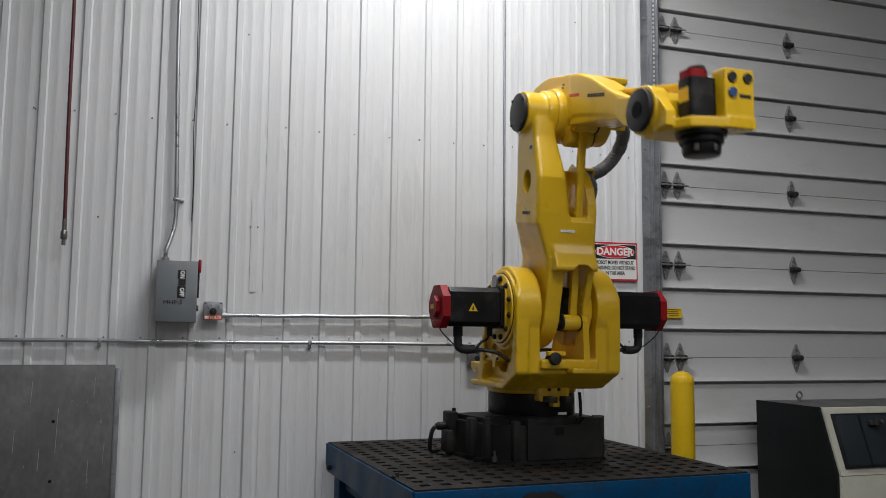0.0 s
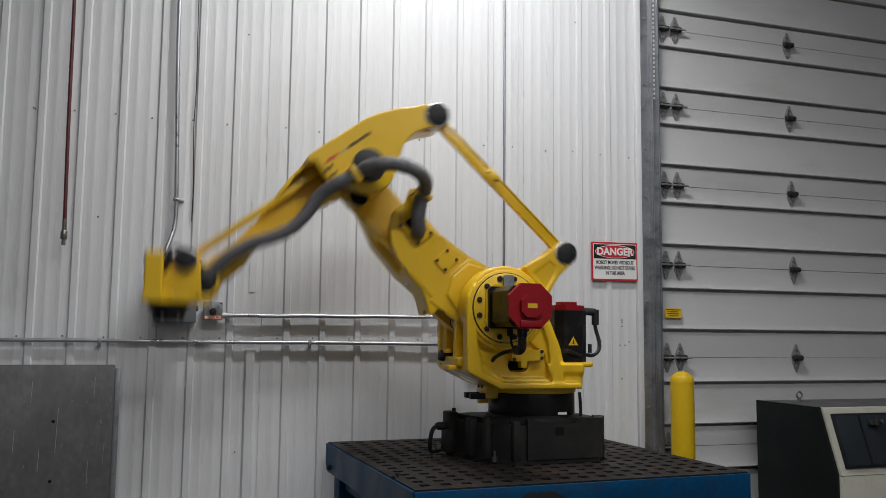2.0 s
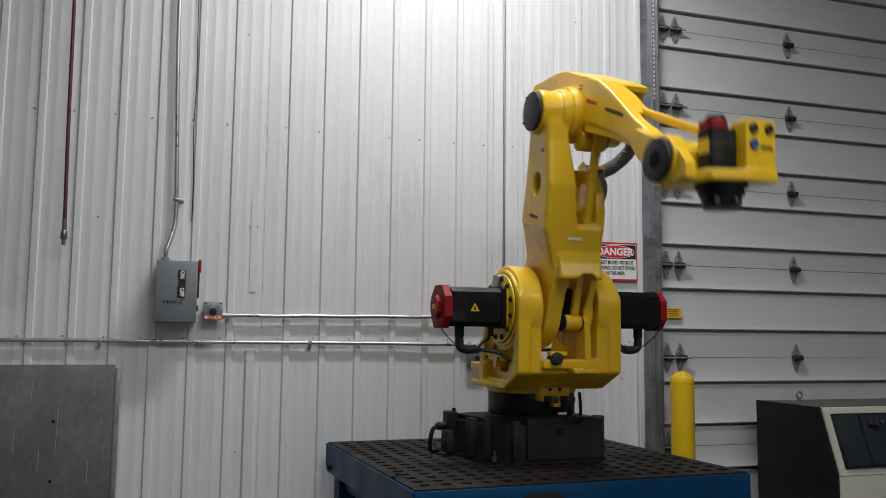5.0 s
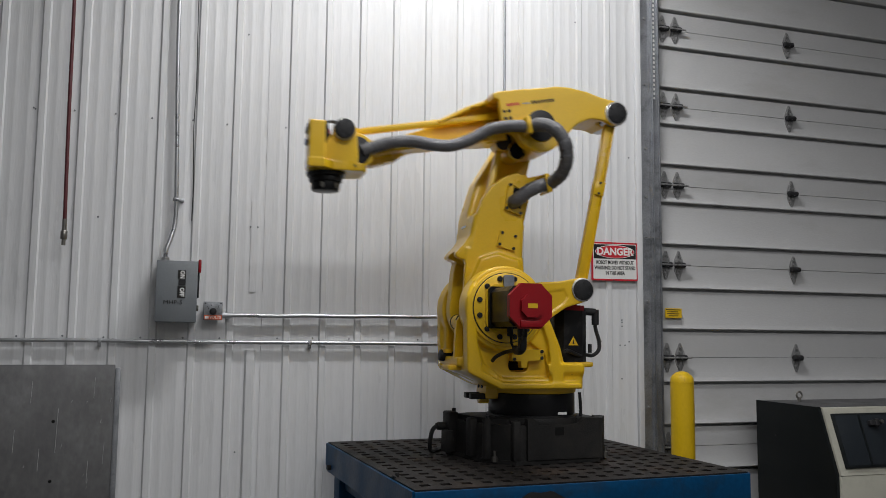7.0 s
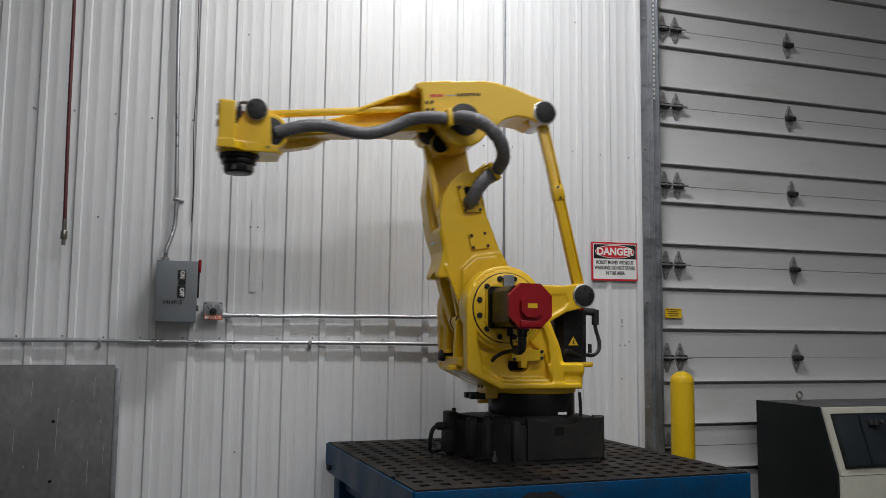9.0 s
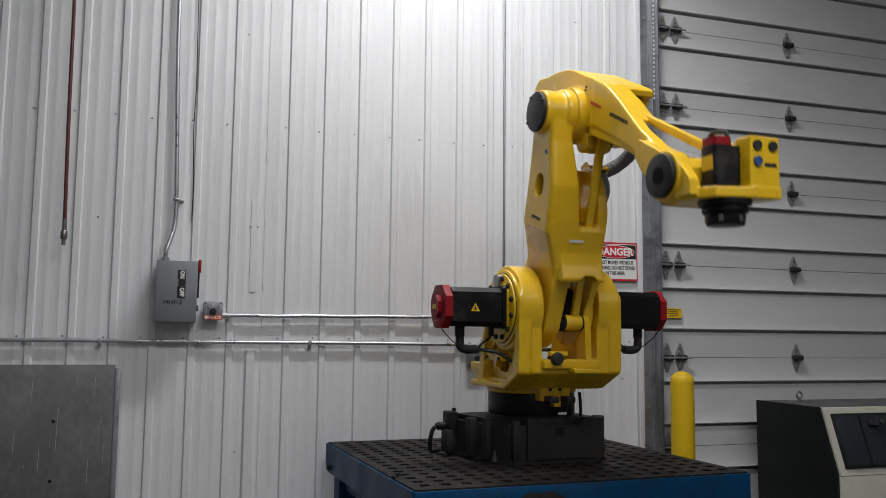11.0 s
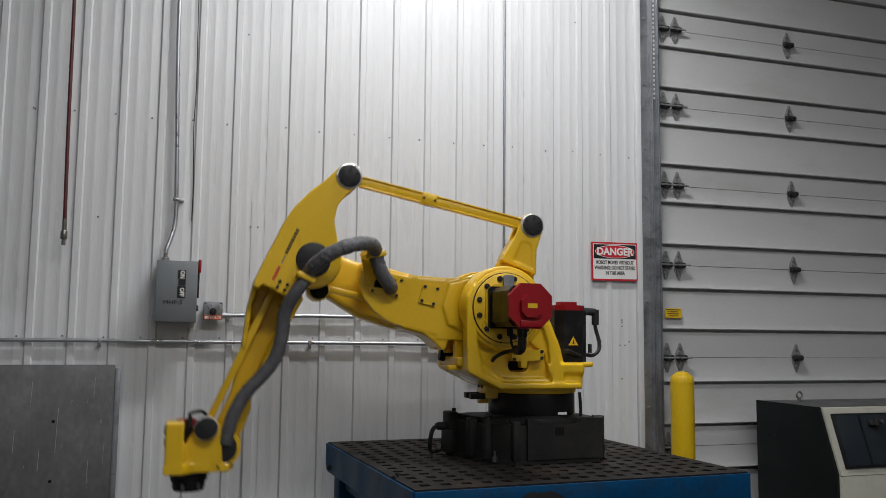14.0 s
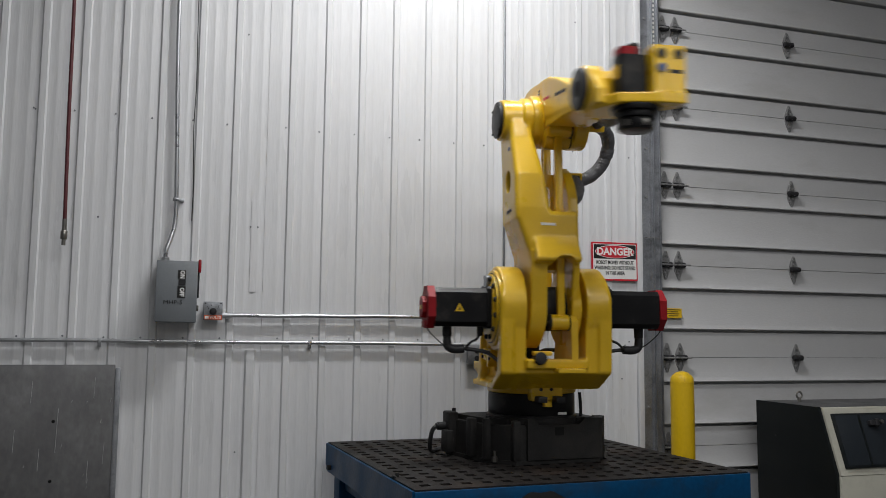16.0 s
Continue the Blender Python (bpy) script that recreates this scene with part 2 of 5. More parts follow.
LEFT_RIBS = [-0.640 - 0.2002 * k for k in range(42)]
RIGHT_RIBS = [-0.330 + 0.2028 * k for k in range(12)]
z_top = CEIL_Z - 0.002
for k in range(12):      # sheets left of the odd joint, four ribs each
    hi = -0.47 - 0.8008 * k
    lo = max(hi - 0.8008, XW)
    if hi - lo > 0.05:
        o = sheet([r for r in LEFT_RIBS if lo + 0.02 < r < hi - 0.02], lo + 0.001, hi, 0.02, z_top, wall_north)
        o.location.y = -0.0015 * (k % 2)
edges = [-0.468, 0.366, 0.978, 1.895]
for k, (lo, hi) in enumerate(zip(edges, edges[1:])):
    o = sheet([r for r in RIGHT_RIBS if lo + 0.02 < r < hi + 0.0], lo, hi, 0.02, z_top, wall_north)
    o.location.y = -0.002 * ((k + 1) % 2)

# sheet edge that stands out a little, and the patch of doubled tin
bm = box(B(), 0.972, 0.984, -0.016, 0.0, 0.02, z_top, 0.003)
part("seam_trim", bm, GALV, wall_north)
bm = box(B(), -0.542, -0.508, -0.0035, 0.0, 1.62, 2.14)
part("tin_strip", bm, WALL, wall_north, "flattened strip of doubled tin")
bm = prism(B(), [(-0.555, 0.0), (-0.545, -0.017), (-0.505, -0.02), (-0.495, 0.0)], 0.02, 1.30, "z", 0.003)
part("bent_rib", bm, WALL, wall_north, "dented odd rib")
# thin dark line that follows a rib's edge
bm = B()
tube(bm, curve_points([(-0.872, -0.012, 3.9), (-0.872, -0.012, 3.25), (-0.866, -0.011, 2.8), (-0.871, -0.012, 2.5), (-0.861, -0.011, 2.2), (-0.862, -0.010, 2.0)]), 0.0025, 6)
part("dark_line", bm, CABLE, wall_north, "thin dark line along a rib")
bm = box(B(), 1.895, 1.935, -0.028, 0.0, 0.02, DTOP, 0.004)
part("edge_trim", bm, WALL, wall_north, "white folded corner trim")

wall_west = tagged(mesh_object("wall_west", box(B(), XW - 0.2, XW, YS, 0.2, 0, CEIL_Z), WALL), "white steel side wall", "wall", kind="structure")
wall_east = tagged(mesh_object("wall_east", box(B(), XE, XE + 0.2, YS, 0.2, 0, CEIL_Z), WALL), "white steel side wall", "wall", kind="structure")
wall_south = tagged(mesh_object("wall_south", box(B(), XW, XE, YS - 0.2, YS, 0, CEIL_Z), WALL), "white steel rear wall", "wall", kind="structure")

# wall screws, in rows along the hidden girts
bm = B()
cyl(bm, (0, 0.002, 0), (0, -0.003, 0), 0.0052, seg=8)
cyl(bm, (0, -0.003, 0), (0, -0.006, 0), 0.0032, seg=6)
first_screw = mesh_object("wall_screw", bm, GREYBOX, wall_north)
screw_mesh = first_screw.data
first_screw.location = (-1.673, 0, 2.557)
rng = random.Random(4)
spots_xz = []
for r in LEFT_RIBS[:7] + RIGHT_RIBS:
    spots_xz.append((r - 0.045 + rng.uniform(-0.012, 0.012), 2.562 + rng.uniform(-0.006, 0.006)))
    spots_xz.append((r - 0.05 + rng.uniform(-0.012, 0.012), 1.366 + rng.uniform(-0.004, 0.004)))
    if rng.random() < 0.25:
        spots_xz.append((r + 0.05, 0.76 + rng.uniform(-0.06, 0.06)))
spots_xz += [(-0.59, 3.09), (-0.845, 3.07), (1.47, 3.42), (1.79, 1.50), (1.79, 1.485), (1.79, 1.46), (1.81, 1.34), (1.775, 1.34), (1.786, 1.13), (-0.505, 1.985), (-0.545, 1.985), (-1.34, 2.0)]
for x, z in spots_xz:
    o = new("wall_screw", screw_mesh)
    o.parent = wall_north
    o.location = (x, -0.001, z)

# ---- door track, jamb and sectional door ----
track = empty("door_track", pose(0, 0, 0), "galvanised steel door track angle bolted to the jamb", "door track", kind="structure")
bm = prism(B(), [(1.932, 0.004), (1.932, -0.030), (1.985, -0.030), (1.992, -0.048), (2.052, -0.048), (2.058, -0.030), (2.074, -0.028), (2.074, 0.004)], 0.0, 4.3, "z", 0.003)
part("jamb_angle", bm, GALV, track)
part("track_lip", box(B(), 2.0, 2.006, -0.062, -0.049, 0.0, 4.3, 0.001), GALV, track)
part("track_lip", box(B(), 2.044, 2.05, -0.062, -0.049, 0.0, 4.3, 0.001), GALV, track)
part("splice", box(B(), 1.930, 2.056, -0.052, -0.0485, 2.03, 2.035), HINGE, track)
bm = B()
for z in np.arange(2.95, 4.3, 0.03):
    box(bm, 2.014, 2.026, -0.0510, -0.0485, z, z + 0.016)
part("punched_slots", bm, WHITE, track, "row of bright punched slots")
for z in (0.95, 1.62, 2.3, 2.62, 3.05, 3.5):
    bm = cyl(B(), (1.962, -0.029, z), (1.962, -0.040, z), 0.010, seg=6)
    part("bolt", bm, HINGE, track)

door_1 = empty("door_1", pose(0, 0, 0), "closed grey-white ribbed steel sectional overhead door", "overhead door", kind="structure")
JOINTS = [0.01, 0.695, 1.263, 1.866, 2.395, 2.931, 3.462, 3.99, 4.34]
REC = {0.695: (0.135, 0.15), 1.263: (0.178, 0.163), 1.866: (0.131, 0.159), 2.395: (0.135, 0.12), 2.931: (0.122, 0.129), 3.462: (0.129, 0.127), 3.99: (0.128, 0.128)}


def door_section(z0, z1):
    up0 = REC.get(z0, (0.12, 0.12))[0]
    dn1 = REC.get(z1, (0.10, 0.12))[1]
    r, g = 0.016, 0.030
    prof = [(0.06, z0 + 0.0015), (r, z0 + 0.0015)]
    for line in (z0 + up0, z1 - dn1):      # two lapped ledges, each with a slot under it
        prof += [(r, line - 0.013), (r + g, line - 0.011), (r + g, line + 0.005), (0.0, line + 0.007), (-0.002, line + 0.012), (r, line + 0.040)]
    prof += [(r, z1 - 0.0015), (0.06, z1 - 0.0015)]
    bm = prism(B(), prof, DX0 + 0.002, DX1 - 0.002, "x")
    return part("door_section", bm, DOOR, door_1)


for z0, z1 in zip(JOINTS, JOINTS[1:]):
    door_section(z0, z1)


def hinge_mesh():
    bm = B()
    up = [(-0.036, 0.012), (0.036, 0.012), (0.030, 0.040), (0.018, 0.066), (0.006, 0.094), (-0.006, 0.094), (-0.018, 0.066), (-0.030, 0.040)]
    prism(bm, up, 0.0, 0.006, "y", 0.0015)
    prism(bm, [(x, -z) for x, z in up], 0.0, 0.006, "y", 0.0015)
    prism(bm, [(-0.02, 0.0), (0.0, 0.014), (0.02, 0.0), (0.0, -0.014)], -0.03, 0.0, "y", 0.003)
    for z in (0.034, 0.060, -0.034, -0.060):      # bolt heads and the pressed rib of each leaf
        cyl(bm, (0, -0.006, z), (0, 0.0, z), 0.008, seg=8)
    for sg in (-1, 1):
        prism(bm, [(-0.026, sg * 0.012), (-0.019, sg * 0.012), (-0.004, sg * 0.085), (-0.008, sg * 0.085)], -0.005, 0.0, "y")
        prism(bm, [(0.026, sg * 0.012), (0.019, sg * 0.012), (0.004, sg * 0.085), (0.008, sg * 0.085)], -0.005, 0.0, "y")
    return bm


bar0 = mesh_object("barrel", cyl(B(), (-0.036, -0.016, 0), (0.036, -0.016, 0), 0.018, seg=12, w=0.003), CAP)
bar_mesh = bar0.data
bpy.data.objects.remove(bar0)
hm = None
for z in JOINTS[1:-1]:
    for k, x in enumerate((2.125, 2.222, 3.138, 4.10, 5.05)):
        if hm is None:
            hg = part("hinge", hinge_mesh(), HINGE, door_1, "diamond-shaped steel hinge")
            hm = hg.data
        else:
            hg = new("hinge", hm)
            hg.parent = door_1
        hg.location = (x, 0.0085, z)
        bar = new("barrel", bar_mesh)
        bar.parent = hg
    rol = part("roller_stem", cyl(B(), (2.06, -0.02, z), (2.29, -0.02, z), 0.007, seg=8), HINGE, door_1)
plate_lab = part("warning_label", box(B(), 2.106, 2.229, -0.006, -0.0015, 1.521, 1.582), LABEL, door_1, "small yellow warning label")
for k, (a, b) in enumerate(((2.112, 2.22), (2.12, 2.20), (2.12, 2.21), (2.13, 2.20))):
    part("text_bar", box(B(), a, b, -0.007, -0.0062, 1.570 - 0.013 * k, 1.575 - 0.013 * k), SIGNBLACK, plate_lab)

# ---- ceiling lights ----
GLOW = glow("light_diffuser", (1.0, 0.98, 0.95), 6.0)


def ceiling_light(x, y, yaw, power, size=(1.3, 0.34), drop=0.45):
    e = empty("ceiling_light", pose(x, y, CEIL_Z - drop, 0, 0, yaw), "white linear high-bay lamp hung under the ceiling", "ceiling light", "high-bay lamps")
    bm = prism(B(), [(-size[1] / 2, 0.0), (-size[1] / 2 + 0.05, 0.07), (size[1] / 2 - 0.05, 0.07), (size[1] / 2, 0.0), (size[1] / 2 - 0.01, 0.0), (size[1] / 2 - 0.055, 0.06), (-size[1] / 2 + 0.055, 0.06), (-size[1] / 2 + 0.01, 0.0)], -size[0] / 2, size[0] / 2, "x")
    part("frame", bm, FRAME, e)
    part("diffuser", box(B(), -size[0] / 2 + 0.02, size[0] / 2 - 0.02, -size[1] / 2 + 0.06, size[1] / 2 - 0.06, 0.035, 0.045), GLOW, e)
    for s in (-0.5, 0.5):
        part("hanger", cyl(B(), (s, 0, 0.06), (s, 0, drop), 0.004, seg=6), GALV, e)
    lamp = bpy.data.lights.new("high_bay", "AREA")
    lamp.shape, lamp.size, lamp.size_y, lamp.energy, lamp.color = "RECTANGLE", size[0] - 0.05, size[1] - 0.12, power, (0.99, 0.995, 1.0)
    lo = new("high_bay_lamp", lamp)
    lo.matrix_basis = pose(x, y, CEIL_Z - drop - 0.005, 0, 0, yaw)
    return e


for x, y, p in ((0.6, -1.3, 84), (0.2, -4.3, 92), (3.0, -6.0, 46), (-2.5, -9.5, 44), (3.0, -9.5, 44)):
    ceiling_light(x, y, 0, p, size=(1.3, 0.34) if y > -2 else (2.4, 0.34))

# ---- things on the wall ----
def disconnect():
    e = empty("disconnect_switch", pose(-0.925, 0, 1.606), "grey enamelled safety disconnect switch box with red lever, on the wall", "switch box")
    part("body", box(B(), -0.103, 0.103, -0.15, -0.02, -0.161, 0.161, 0.005), GREYBOX, e)
    part("door", box(B(), -0.106, 0.100, -0.156, -0.1502, -0.158, 0.163, 0.003), GREYBOX, e)
    for z, words, h in ((0.090, "ON", 0.046), (-0.002, "OFF", 0.062)):
        pl = part("on_off_plate", box(B(), 0.002, 0.043, -0.1585, -0.1562, z - h / 2, z + h / 2), SIGNBLACK, e, "black position plate")
        lettering("lettering", words, 0.031, WHITE, pl, pose(0.0245, -0.1592, z) @ FACING @ pose(0, 0, 0, 0, 0, -90), 0.85, 0.0012)
    bm = prism(B(), [(0.006, 0.032), (0.042, 0.032), (0.042, 0.065), (0.006, 0.065)], -0.158, -0.1562, "y")
    part("plate", bm, CAP, e)
    lettering("handwriting", "MHP-5", 0.03, SIGNBLACK, e, pose(-0.018, -0.1572, -0.057) @ FACING, 1.15, 0.0)
    lv = part("lever", box(B(), 0.104, 0.120, -0.145, -0.085, 0.105, 0.175, 0.006), RED, e, "red lever handle")
    part("lever_arm", box(B(), 0.1032, 0.113, -0.125, -0.095, -0.03, 0.104, 0.004), CAP, e)
    part("conduit_hub", cyl(cyl(B(), (-0.065, -0.07, 0.161), (-0.065, -0.07, 0.185), 0.02, seg=16), (-0.065, -0.07, 0.176), (-0.065, -0.07, 0.181), 0.024, seg=6), CONDUIT, e)
    part("latch", box(B(), 0.101, 0.112, -0.15, -0.12, -0.10, -0.07, 0.003), BRASS, e)
    part("mounting_bracket", box(B(), -0.09, 0.09, -0.02, 0.0, -0.12, 0.12), GREYBOX, e)


disconnect()

cd = empty("conduit_drop", pose(0, 0, 0), "shiny zinc conduit pipe running down the wall into the switch box", "conduit pipe")
pts = curve_points([(-0.978, -0.035, 4.9), (-0.974, -0.035, 3.2), (-0.955, -0.035, 2.4), (-0.947, -0.035, 2.1), (-0.949, -0.038, 1.98), (-0.966, -0.052, 1.90), (-0.985, -0.068, 1.84), (-0.990, -0.07, 1.80), (-0.990, -0.07, 1.79)], 8)
part("pipe", tube(B(), pts, 0.0115, 12), CONDUIT, cd)
for z in (2.112, 3.6):
    part("strap", box(box(B(), -0.964, -0.93, -0.05, -0.018, z - 0.008, z + 0.008, 0.003), -0.935, -0.905, -0.022, -0.002, z - 0.008, z + 0.008, 0.002), CONDUIT, cd)

bb = empty("button_station", pose(-0.734, 0, 1.511), "small metal push-button box with orange voltage label, on the wall", "button box")
part("body", box(B(), -0.050, 0.050, -0.07, -0.018, -0.049, 0.049, 0.006), GALV, bb)
part("cover", box(B(), -0.050, 0.050, -0.0735, -0.0702, -0.049, 0.049, 0.003), GALV, bb)
part("knob", cyl(B(), (0.0, -0.0735, -0.003), (0.0, -0.096, -0.003), 0.020, 0.017, 20, 0.003), CAP, bb)
lab = part("voltage_label", box(B(), -0.046, 0.046, -0.0755, -0.0737, -0.047, -0.024), ORANGE, bb, "orange voltage label")
lettering("lettering", "VOLTS", 0.021, WHITE, lab, pose(0.012, -0.0762, -0.0355) @ FACING, 0.95, 0.0006)
part("text_bar", box(B(), -0.042, -0.022, -0.0765, -0.0757, -0.043, -0.028), WHITE, lab)
for x, z in ((-0.04, 0.04), (0.04, 0.04)):
    part("cover_screw", cyl(B(), (x, -0.0735, z), (x, -0.0765, z), 0.004, seg=8), CAP, bb)
for x0, z0, x1, z1 in ((-0.03, 0.025, -0.022, 0.008), (0.03, 0.03, 0.024, 0.012), (-0.012, 0.035, -0.008, 0.026)):
    part("scribble", tube(B(), [(x0, -0.0738, z0), (x1, -0.0738, z1)], 0.0014, 6), CAP, bb)
part("back_spacer", box(B(), -0.03, 0.03, -0.018, 0.0, -0.03, 0.03), CONDUIT, bb)


def wall_pipe(name, x0, x1, z0, z1, y, r, label, straps):
    e = empty(name, pose(0, 0, 0), label, "conduit pipe")
    n = 24
    part("pipe", tube(B(), [(x0 + (x1 - x0) * k / n, y, z0 + (z1 - z0) * k / n + 0.0015 * math.sin(k * 1.3)) for k in range(n + 1)], r, 12), CONDUIT, e)
    for x in straps:
        z = z0 + (z1 - z0) * (x - x0) / (x1 - x0)
        part("strap", box(box(B(), x - 0.009, x + 0.009, y - r - 0.003, y + r, z - r - 0.004, z + r + 0.003, 0.002), x - 0.009, x + 0.009, y + r - 0.004, -0.002, z - r - 0.022, z - r, 0.002), CONDUIT, e)
    return e


up = wall_pipe("upper_conduit", -0.684, 1.25, 1.487, 1.506, -0.034, 0.0115, "shiny zinc conduit pipe running level along the wall", [])
part("coupling", cyl(B(), (-0.684, -0.034, 1.487), (-0.64, -0.034, 1.487), 0.016, seg=12), CONDUIT, up)
wall_pipe("lower_conduit", -6.0, 1.15, 1.36, 1.338, -0.03, 0.0105, "thin zinc conduit pipe along the wall girt line", [-1.3, -0.2, 0.75])

ob = empty("outlet_box", pose(0.79, 0, 1.28), "small galvanised outlet box on the wall", "outlet box")
part("body", box(B(), -0.055, 0.055, -0.05, -0.018, -0.055, 0.055, 0.006), GALV, ob)
part("cover", box(B(), -0.058, 0.058, -0.054, -0.0502, -0.058, 0.058, 0.004), GALV, ob)
for s in (-0.022, 0.022):
    part("socket", cyl(B(), (0, -0.054, s), (0, -0.058, s), 0.016, seg=14), CAP, ob)
part("back_spacer", box(B(), -0.03, 0.03, -0.018, 0.0, -0.03, 0.03), GALV, ob)


def danger_sign():
    W, H = 0.328, 0.245
    e = empty("danger_sign", pose(1.730, -0.020, 1.871, 0, 0, 0) @ pose(0, 0, 0, 0, -0.6, 0), "white danger sign with red border and black header, on the wall", "warning sign")
    part("sheet", prism(B(), rounded(-W / 2, W / 2, -H / 2, H / 2, 0.008), -0.004, 0.0, "y"), SIGNRED, e, "red-bordered sign sheet")
    part("white_field", prism(B(), rounded(-W / 2 + 0.012, W / 2 - 0.008, -H / 2 + 0.011, H / 2 - 0.011, 0.004), -0.0048, -0.004, "y"), WHITE, e)
    part("header", prism(B(), rounded(-W / 2 + 0.016, W / 2 - 0.011, H / 2 - 0.106, H / 2 - 0.015, 0.004), -0.0056, -0.0048, "y"), SIGNBLACK, e)
    for i, (rx, rz, mt) in enumerate(((0.140, 0.042, WHITE), (0.136, 0.0385, SIGNRED))):
        pts = [(rx * math.cos(a) + 0.002, 0.062 + rz * math.sin(a)) for a in (2 * math.pi * k / 40 for k in range(40))]
        part("oval", prism(B(), pts, -0.0064 - 0.0007 * i, -0.0056 - 0.0007 * i, "y"), mt, e)
    lettering("lettering", "DANGER", 0.064, WHITE, e, pose(0.002, -0.0078, 0.061) @ FACING, 1.0, 0.0022)
    for k, w in enumerate(("ROBOT MOVES WITHOUT", "WARNING: DO NOT STAND", "IN THIS AREA")):
        lettering("lettering", w, 0.033, SIGNBLACK, e, pose(0.002, -0.0055, -0.008 - 0.034 * k) @ FACING, 0.68, 0.0009)
    for x in (-0.01, 0.15):
        part("screw", cyl(B(), (x, 0.018, 0.118), (x, -0.007, 0.118), 0.004, seg=8), CAP, e)
    part("screw", cyl(B(), (-0.01, 0.018, -0.118), (-0.01, -0.007, -0.118), 0.004, seg=8), CAP, e)


danger_sign()

ah = empty("air_hose", pose(0, 0, 0), "dark red rubber air hose hanging down with a steel coupling", "air hose")
part("hose", tube(B(), curve_points([(-1.50, -0.13, 5.19), (-1.515, -0.13, 4.2), (-1.500, -0.13, 3.2), (-1.495, -0.13, 2.5), (-1.487, -0.13, 1.95)]), 0.0095, 10), HOSERED, ah)
part("coupling", cyl(cyl(cyl(B(), (-1.487, -0.13, 1.965), (-1.487, -0.13, 1.905), 0.0115, seg=12), (-1.487, -0.13, 1.905), (-1.487, -0.13, 1.86), 0.017, seg=12, w=0.003), (-1.487, -0.13, 1.86), (-1.487, -0.13, 1.83), 0.010, seg=12), BRASS, ah)


def steel_plate():
    e = empty("steel_plate", pose(-1.215, -0.035, 0, 0, 0, 0), "large scratched bare steel plate leaning flat on the wall", "steel plate")
    part("sheet", box(B(), -1.25, 0.0, -0.012, 0.0, 0.0, 1.222, 0.002), STEEL, e)
    part("edge_strip", box(B(), 0.001, 0.028, -0.010, 0.014, 0.0, 1.205, 0.003), GALV, e)
    # no holes are cut: dark discs paint the shade of bolt holes
    for x, z in ((-0.283, 0.935), (-0.284, 0.637), (-0.9, 0.935)):
        part("hole_shade", cyl(B(), (x, -0.0122, z), (x, -0.0135, z), 0.0085, seg=14), DARK, e)
    r = random.Random(9)
    for k in range(16):
        x, z = -r.uniform(0.01, 0.5), r.uniform(0.6, 1.19)
        l = r.choice((0.01, 0.02, 0.05, 0.11))
        part("scratch", tube(B(), [(x, -0.0121, z), (x - 0.004, -0.0121, z - l)], r.uniform(0.0005, 0.0011), 4), SCRATCH, e)
    part("scratch", tube(B(), [(-0.262, -0.0122, 1.0), (-0.268, -0.0122, 0.78)], 0.0011, 4), SCRATCH, e)
    part("back_batten", box(B(), -1.1, -0.05, 0.0, 0.035, 0.0, 0.10), GALV, e)


steel_plate()

# ---- bollard ----
bo = empty("bollard", pose(2.055, -0.26, 0), "bright yellow safety bollard standing before the door jamb", "bollard")
bm = B()
prof = [(0.0725, 0.0), (0.072, 0.06), (0.071, 1.12), (0.069, 1.145), (0.058, 1.163), (0.036, 1.180), (0.014, 1.187), (0.0, 1.188)]
rings = []
for r, z in prof:
    rings.append([bm.verts.new((r * math.cos(2 * math.pi * k / 28), r * math.sin(2 * math.pi * k / 28), z)) for k in range(28)] if r else [bm.verts.new((0, 0, z))])
for a, b in zip(rings, rings[1:]):
    for k in range(28):
        bm.faces.new((a[k], a[(k + 1) % 28], b[(k + 1) % 28], b[k]) if len(b) > 1 else (a[k], a[(k + 1) % 28], b[0]))
part("sleeve", bm, BOLLARD, bo)
part("mould_ring", cyl(B(), (0, 0, 1.118), (0, 0, 1.122), 0.0717, seg=28), BOLLARD, bo)


